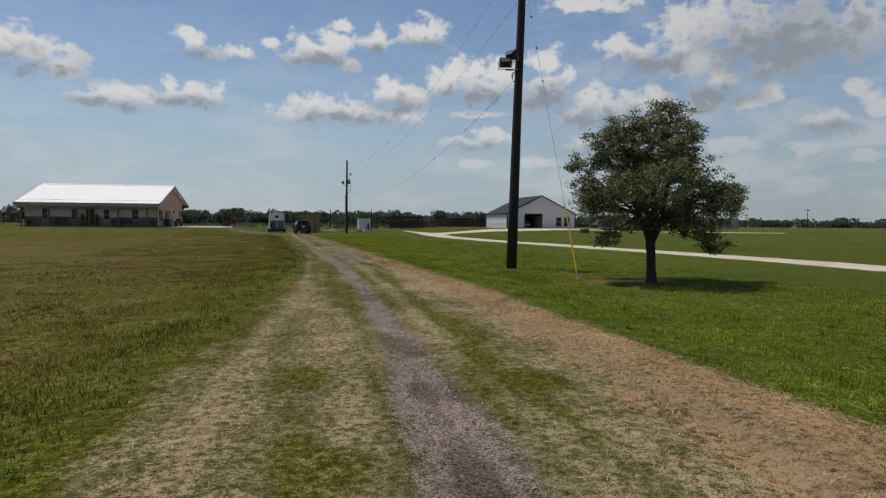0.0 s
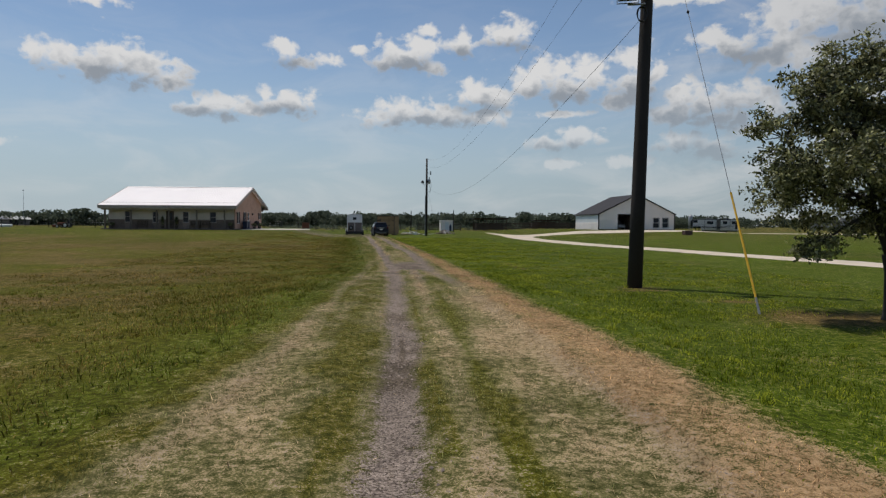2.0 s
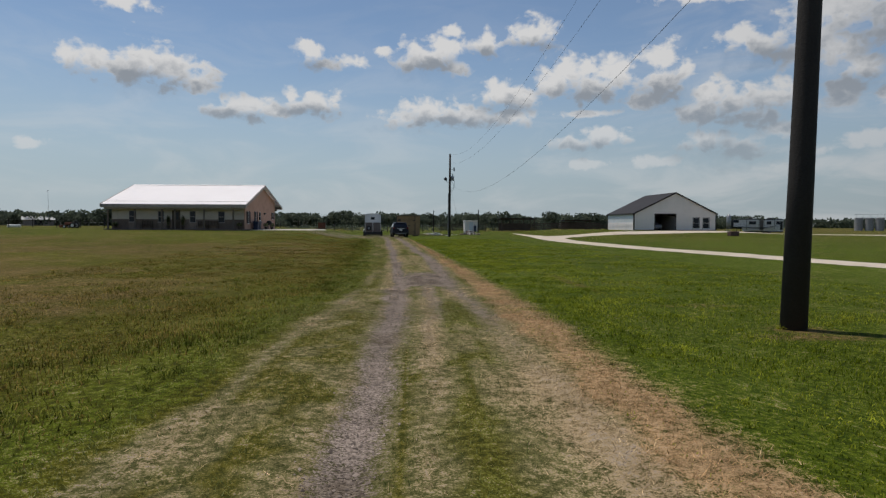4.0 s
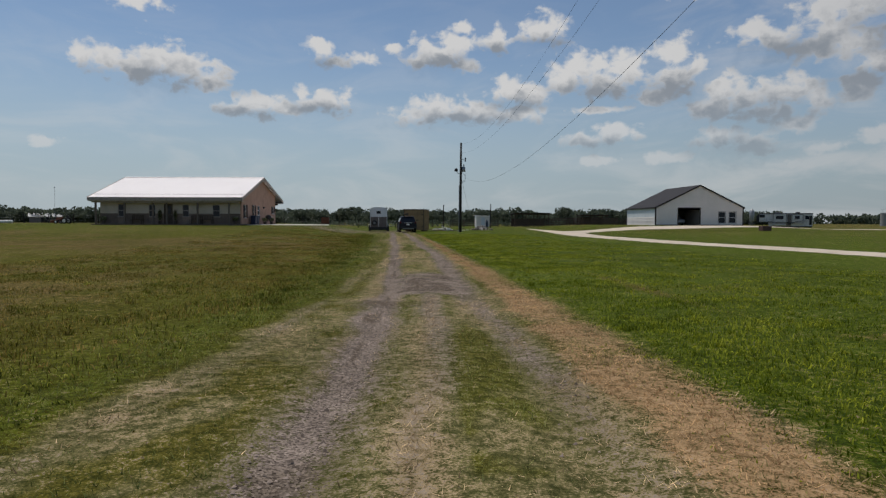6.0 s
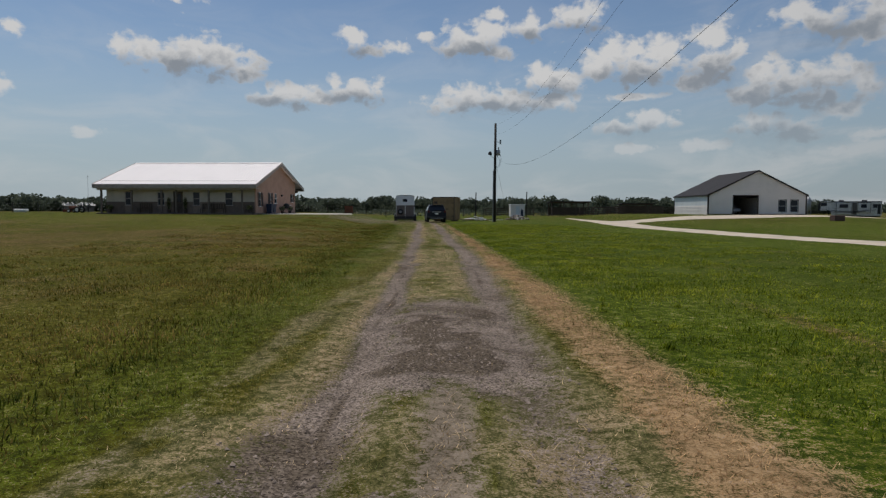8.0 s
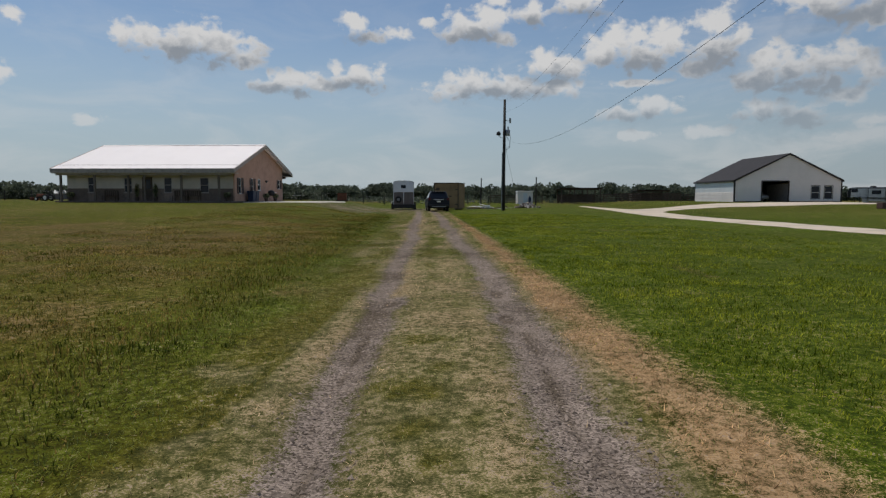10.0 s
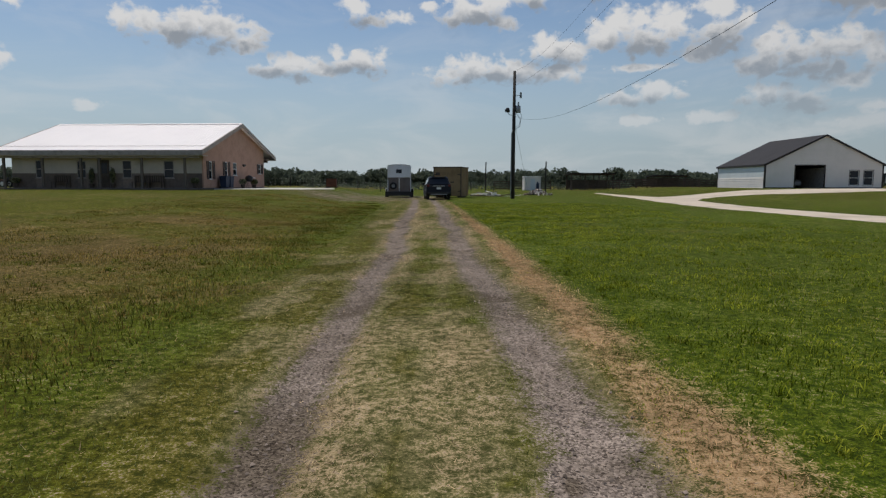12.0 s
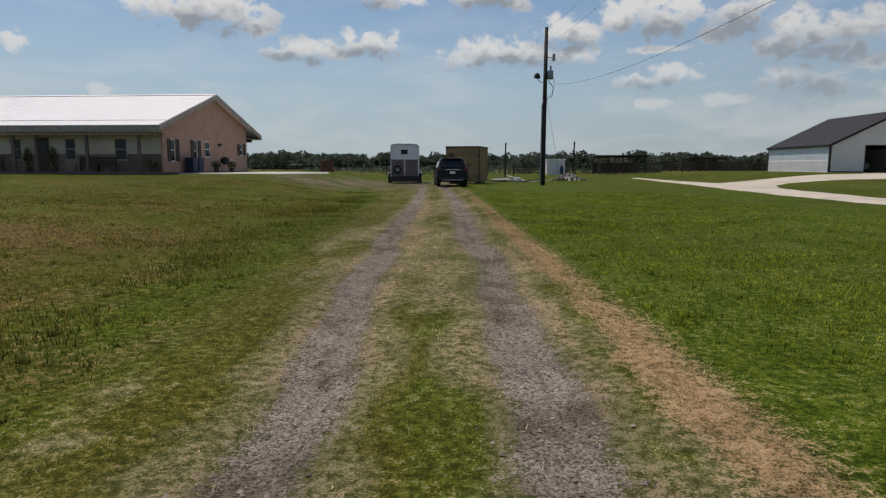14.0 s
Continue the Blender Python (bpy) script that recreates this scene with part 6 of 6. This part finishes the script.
silo = thing("feed_bin", "narrow grey upright metal bin beyond the barn", "feed bin", (74.6, 158.5, gz(74.6, 158.5)))
part("shell", Solid().tube([(0, 0, 0.9), (0, 0, 1.5), (0, 0, 3.6), (0, 0, 4.1)], [0.16, 0.52, 0.52, 0.12], 18), STEEL, silo, shade=True)
for k in range(4):
    a = math.pi / 4 + k * math.pi / 2
    part("leg", Solid().tube([(0.5 * math.cos(a), 0.5 * math.sin(a), 0), (0.5 * math.cos(a), 0.5 * math.sin(a), 1.6)], 0.05, 6), STEEL, silo)

far_grey = mat("far_tank_grey", (0.27, 0.265, 0.26), 0.6, vary=0.06)
for k in range(5):
    x, y = 146.5 + k * 2.3, 213 - k * 1.7
    tk = thing("storage_tank", "grey cylindrical storage tank far across the pasture", "tank", (x, y, 0.5), group="far tanks")
    part("shell", Solid().tube([(0, 0, 0), (0, 0, 4.1), (0, 0, 4.3)], [1.25, 1.25, 0.4], 20), far_grey, tk)
    part("rim", Solid().tube([(0, 0, 4.02), (0, 0, 4.12)], 1.32, 20), STEEL, tk)
walkway = Solid().box(-0.5, 11.6, -0.3, 0.3, 4.28, 4.36)
for k in range(7):
    walkway.box(k * 1.9 - 0.03, k * 1.9 + 0.03, -0.3, -0.24, 4.5, 5.4)
walkway.box(-0.5, 11.6, -0.3, -0.24, 5.35, 5.42)
single("tank_walkway", walkway, STEEL, "steel catwalk along the tops of the tanks", "walkway", (146, 213.4, 0.5), math.degrees(math.atan2(-1.7, 2.3)))

far_barn = thing("far_barn", "distant grey barn with a dull metal roof", "barn", (-158.5, 277, 0.5), 30)
part("walls", Solid().box(0, 11, 0, 7, 0, 2.6), mat("far_barn_wall", (0.16, 0.15, 0.14), 0.8, vary=0.1), far_barn)
part("roof", Solid().add([(x, y, z) for x in (-0.4, 11.4) for y, z in ((-0.6, 2.5), (3.5, 3.9), (7.6, 2.5), (3.5, 3.75))], [(0, 1, 2, 3), (7, 6, 5, 4), (0, 4, 5, 1), (1, 5, 6, 2), (2, 6, 7, 3), (3, 7, 4, 0)]), STEEL, far_barn, "dull grey sheet roof")
part("door", Solid().box(4, 7, -0.05, 0, 0, 2.2), BLACK, far_barn)
single("radio_mast", Solid().tube([(0, 0, 0), (0, 0, 15)], [0.07, 0.04], 6).box(-0.3, 0.3, -0.05, 0.05, 14.4, 14.6), STEEL, "thin distant steel radio mast", "mast", (-150.5, 281, 0.4))
for x, y, h in ((406, 442, 16), (330, 420, 11)):
    tp = thing("far_pole", "distant timber power pole with a crossarm", "utility pole", (x, y, 0.4), group="far poles")
    part("shaft", Solid().tube([(0, 0, 0), (0, 0, h)], [0.3, 0.22], 8), POLE_WOOD, tp)
    part("crossarm", Solid().box(-2.2, 2.2, -0.15, 0.15, h - 1.6, h - 1.2), POLE_WOOD, tp)


def woods(name, xs, ys, tall, wide, label, seed, per=70, leaf=0.75):
    """A belt of far trees: uneven crowns made of several heads of many loose clumps, down to the ground."""
    rng = np.random.default_rng(seed)
    out_p = []
    for x, y in zip(xs, ys):
        h = tall * (0.6 + 0.5 * rng.random())
        w = wide * (0.7 + 0.7 * rng.random())
        for _ in range(9):
            hx, hy, hz = rng.normal(0, 0.6 * w), rng.normal(0, 0.6 * w), h * (0.08 + 0.66 * rng.random())
            hr = w * (0.45 + 0.3 * rng.random())
            n = per // 9
            d = rng.normal(size=(n, 3))
            d /= np.linalg.norm(d, axis=1)[:, None]
            out_p.append(np.array([x + hx, y + hy, 0.5 + hz]) + d * np.array([hr, hr, min(hr, h - hz)]) * rng.random((n, 1)) ** 0.22)
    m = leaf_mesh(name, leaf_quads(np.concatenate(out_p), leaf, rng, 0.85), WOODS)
    return tagged(new(name, m), label, "woods", kind="stuff")


rng = np.random.default_rng(8)
xs_ = np.arange(-330, 170, 2.5) + rng.normal(0, 1.5, 200)
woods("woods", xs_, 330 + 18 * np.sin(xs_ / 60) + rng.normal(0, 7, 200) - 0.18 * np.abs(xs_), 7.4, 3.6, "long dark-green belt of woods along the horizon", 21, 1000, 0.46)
xs_ = np.arange(18, 120, 2.6)
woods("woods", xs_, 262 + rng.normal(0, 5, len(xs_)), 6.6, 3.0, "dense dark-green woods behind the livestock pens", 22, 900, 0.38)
xs_ = np.arange(170, 760, 7.5)
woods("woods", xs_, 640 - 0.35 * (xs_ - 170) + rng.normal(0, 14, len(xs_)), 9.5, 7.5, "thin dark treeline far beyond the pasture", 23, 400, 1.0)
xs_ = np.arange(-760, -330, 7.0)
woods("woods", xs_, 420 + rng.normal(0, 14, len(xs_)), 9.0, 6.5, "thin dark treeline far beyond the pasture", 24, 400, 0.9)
woods("brush", np.arange(-26, 30, 1.5), 150 + rng.normal(0, 4, 38), 1.3, 1.3, "low brushy growth along the back fence", 25, 200, 0.12)

# ---- grass, straw and loose stones ----


def blades(name, x, y, tall, wide, lean, material, label, category, seed, bent=True, lift=0.0):
    """Loose blades standing or lying on the ground; tall, wide and lean in metres and radians, one for each."""
    rng = np.random.default_rng(seed)
    n = len(x)
    base = np.stack([x, y, height(x, y) - 0.006 + lift], -1)
    a = rng.random(n) * 2 * math.pi
    way = np.stack([np.cos(a), np.sin(a), np.zeros(n)], -1)
    turn = rng.random(n) * 2 * math.pi
    side = np.stack([np.cos(turn), np.sin(turn), np.zeros(n)], -1) * (wide / 2)[:, None]
    up = np.stack([np.zeros(n), np.zeros(n), np.ones(n)], -1)
    tip = base + (up * np.cos(lean)[:, None] + way * np.sin(lean)[:, None]) * tall[:, None]
    if bent:
        l2 = lean * 0.45
        mid = base + (up * np.cos(l2)[:, None] + way * np.sin(l2)[:, None]) * (tall * 0.55)[:, None]
        v = np.stack([base - side, base + side, mid + side * 0.75, mid - side * 0.75, tip], 1).reshape(-1, 3)
        k = np.arange(n)[:, None] * 5
        f = np.concatenate([k + np.array([0, 1, 2, 3]), k + np.array([3, 2, 4])], 1).ravel()
        sizes = np.tile([4, 3], n)
    else:
        v = np.stack([base - side, base + side, tip], 1).reshape(-1, 3)
        f, sizes = np.arange(3 * n), np.full(n, 3)
    return tagged(new(name, raw_mesh(name, v, f, sizes, material)), label, category, kind="stuff")


def scatter(n, x0, x1, y0, y1, seed):
    rng = np.random.default_rng(seed)
    return x0 + (x1 - x0) * rng.random(n), y0 + (y1 - y0) * rng.random(n), rng


# lush pasture beside the track
x, y, rng = scatter(620000, 0, 1, 2, 78, 41)
x = edge_right(y) - 0.4 + 10 * x**1.7
off = x - edge_right(y)
keep = rng.random(len(x)) < (2.2 * fbm(x, y, 0.9, 51) - 0.55 - 0.2 * ss(3, 9, x)) * (0.12 + 0.88 * ss(-0.4, 0.9, off + 0.7 * (fbm(x, y, 2.2, 71) - 0.5))) - 0.6 * np.exp(-(((x - 6.7) / 1.3) ** 2 + ((y - 17.2) / 1.0) ** 2)) - 0.5 * np.exp(-(((x - 5.5) / 0.9) ** 2 + ((y - 21.5) / 0.35) ** 2)) - 0.4 * np.exp(-(((x - 6.3) / 0.8) ** 2 + ((y - 19.6) / 0.4) ** 2))
x, y = x[keep], y[keep]
n = len(x)
tuft = fbm(x, y, 1.1, 53)
rise = 0.45 + 0.55 * ss(0.0, 1.0, x - edge_right(y))
blades("grass", x, y, rise * (0.018 + 0.075 * tuft) * (0.4 + 0.9 * rng.random(n)), 0.005 + 0.006 * rng.random(n), np.abs(rng.normal(0.85, 0.4, n)), BLADE_LUSH, "lush green pasture grass beside the track", "grass", 61)
# drier field on the other side, greener along the verge
x, y, rng = scatter(560000, 0, 1, 2, 78, 42)
x = turf_left(y) + 0.45 - 10 * x**1.6
off = turf_left(y) - x
keep = rng.random(len(x)) < (2.0 * fbm(x, y, 0.8, 52) - 0.5 - 0.2 * ss(-4, -10, x)) * (0.12 + 0.88 * ss(-0.45, 0.9, off + 0.8 * (fbm(x, y, 2.2, 72) - 0.5)))
x, y = x[keep], y[keep]
n = len(x)
verge = np.exp(-(((x - turf_left(y) + 0.7) / 0.8) ** 2))
pick = rng.random(n) < 0.10 + 0.5 * verge
tall = (0.018 + 0.06 * fbm(x, y, 1.0, 54) + 0.03 * verge) * (0.5 + 0.9 * rng.random(n)) * (0.45 + 0.55 * ss(0.0, 0.9, turf_left(y) - x))
for sel, m_, text in ((pick, BLADE_VERGE, "green verge grass along the track"), (~pick, BLADE_FIELD, "dry olive field grass")):
    k = int(sel.sum())
    blades("grass", x[sel], y[sel], tall[sel], 0.006 + 0.006 * rng.random(k), np.abs(rng.normal(0.75, 0.4, k)), m_, text, "grass", 62)
# taller tufts and weeds standing out of the turf
for x0, x1, y_to, count, m_, text, seed in ((0.3, 9.0, 70, 1500, BLADE_LUSH, "taller lush tufts standing out of the pasture", 47), (-8.0, -0.1, 70, 1300, BLADE_VERGE, "taller green tufts and weeds along the verge", 48),
                                            (-10.0, -1.0, 70, 500, BLADE_FIELD, "taller dry tufts standing in the field", 49)):
    x, y, rng = scatter(count, 0, 1, 3, y_to, seed)
    x = (edge_right(y) if x0 > 0 else turf_left(y)) + (x0 + (x1 - x0) * x**1.5 if x0 > 0 else x1 + (x0 - x1) * x**1.8)
    bare = np.exp(-(((x - 6.7) / 1.4) ** 2 + ((y - 17.2) / 1.2) ** 2)) + np.exp(-(((x - 5.5) / 1.0) ** 2 + ((y - 21.5) / 0.6) ** 2))
    keep = (rng.random(count) < 0.25 + 1.2 * ss(0.42, 0.62, fbm(x, y, 0.35, 91))) & (bare < 0.3)
    x, y = x[keep], y[keep]
    per = 34
    size = np.repeat(0.045 + 0.08 * rng.random(len(x)) ** 2, per)
    r, a = np.abs(rng.normal(0, 0.05, len(size))) * (0.6 + 6 * size), rng.random(len(size)) * 6.28
    x, y = np.repeat(x, per) + r * np.cos(a), np.repeat(y, per) + r * np.sin(a)
    blades("grass", x, y, size * (0.5 + 0.8 * rng.random(len(size))), 0.004 + 0.006 * rng.random(len(size)), np.abs(rng.normal(1.0, 0.3, len(size))), m_, text, "grass", seed + 30)
# short grass on the track itself
x, y, rng = scatter(700000, 0, 1, 1, 90, 43)
x = edge_left(y) + (edge_right(y) - edge_left(y)) * x
gravel, straw, brown, lush, dirt, dry = layers(x, y)
green = 0.30 + 0.2 * fbm(x, y, 0.9, 55) + 0.3 * fbm(x, y, 5.0, 56) - 0.1 + 1.6 * (0.38 - straw)
keep = rng.random(len(x)) < np.clip(1.7 * green - 0.35 - 1.3 * np.clip(gravel, 0, 1) - 0.7 * dirt - 0.55 * brown + 0.06, 0.012, 1)
x, y = x[keep], y[keep]
n = len(x)
blades("grass", x, y, (0.008 + 0.030 * fbm(x, y, 1.8, 57) + 0.055 * np.clip(0.42 - straw[keep], 0, 0.4)) * (0.4 + rng.random(n)), 0.004 + 0.004 * rng.random(n), np.abs(rng.normal(0.9, 0.35, n)), BLADE_TRACK, "short trodden grass between the ruts", "grass", 63, bent=False)
# mown straw lying on the track
x, y, rng = scatter(800000, 0, 1, 1, 90, 44)
x = edge_left(y) + (edge_right(y) + 0.25 - edge_left(y)) * x
gravel, straw, brown, lush, dirt, dry = layers(x, y)
dead = brown > 0.35 + 0.3 * rng.random(len(x))
keep = rng.random(len(x)) < np.clip(1.35 * straw ** 1.3 + 0.9 * brown - 0.10 - 0.75 * np.clip(gravel, 0, 1), 0.02, 1)
for sel, m_, text in ((keep & ~dead, BLADE_STRAW, "pale mown straw lying on the track"), (keep & dead, BLADE_RUST, "dead brown grass along the track edge")):
    k = int(sel.sum())
    blades("straw", x[sel], y[sel], 0.018 + 0.045 * rng.random(k) ** 1.5, 0.0032 + 0.0035 * rng.random(k), np.clip(rng.normal(1.15, 0.3, k), 0.3, 1.5), m_, text, "straw", 64, bent=False, lift=0.012)
# coarse tufts farther out
x, y, rng = scatter(150000, -55, 60, 4, 108, 45)
away = (x < edge_left(y) - 5) | (x > edge_right(y) + 6)
clear_of = ~((x > 11) & (x < 22.5)) & ~((y > 84) & (x > 8)) & ~((y > 83) & (x < -7) & (x > -36)) & ~((y > 70) & (x > -16) & (x < 1))
keep = away & clear_of & (rng.random(len(x)) < 0.45 * (0.05 + 1.0 * fbm(x, y, 0.35, 58)) * ss(60, 20, np.abs(x)) * ss(110, 60, y))
x, y = x[keep], y[keep]
for sel, m_, text in ((x > 0, BLADE_LUSH, "coarse green pasture tufts"), (x <= 0, BLADE_FIELD, "coarse dry field tufts")):
    k = int(sel.sum())
    blades("grass", x[sel], y[sel], 0.02 + 0.05 * rng.random(k), 0.010 + 0.014 * rng.random(k), np.abs(rng.normal(0.95, 0.35, k)), m_, text, "grass", 65, bent=False)
# crushed stone in the ruts
x, y, rng = scatter(120000, 0, 1, 1, 70, 46)
x = edge_left(y) + (edge_right(y) - edge_left(y)) * x
gravel = layers(x, y)[0]
keep = rng.random(len(x)) < 0.75 * np.clip(gravel, 0, 1) ** 1.5
x, y = x[keep], y[keep]
n = len(x)
r = 0.006 + 0.012 * rng.random(n) ** 2
c = np.stack([x, y, height(x, y) + 0.008 + r * 0.3], -1)
corners = np.array([(1, 0, 0), (-0.5, 0.9, 0.1), (-0.5, -0.9, -0.1), (0.1, 0.1, 0.8)])
spin = rng.random(n) * 6.28
cx = corners[None, :, 0] * np.cos(spin)[:, None] - corners[None, :, 1] * np.sin(spin)[:, None]
cy = corners[None, :, 0] * np.sin(spin)[:, None] + corners[None, :, 1] * np.cos(spin)[:, None]
cz = np.repeat(corners[None, :, 2], n, 0)
v = (c[:, None, :] + np.stack([cx, cy, cz], -1) * r[:, None, None] * (0.7 + 0.6 * rng.random((n, 4, 1)))).reshape(-1, 3)
k = np.arange(n)[:, None] * 4
f = np.concatenate([k + np.array(t) for t in ((0, 1, 3), (1, 2, 3), (2, 0, 3))], 1).ravel()
PEBBLE = mat("crushed_stone", (0.205, 0.166, 0.140), 0.95, vary=0.2, bump=0, dark=(0.13, 0.105, 0.085), island=0.6, spec=0.1)
tagged(new("gravel", raw_mesh("gravel", v, f, np.full(3 * n, 3), PEBBLE)), "grey crushed stone in the wheel ruts", "gravel", kind="stuff")
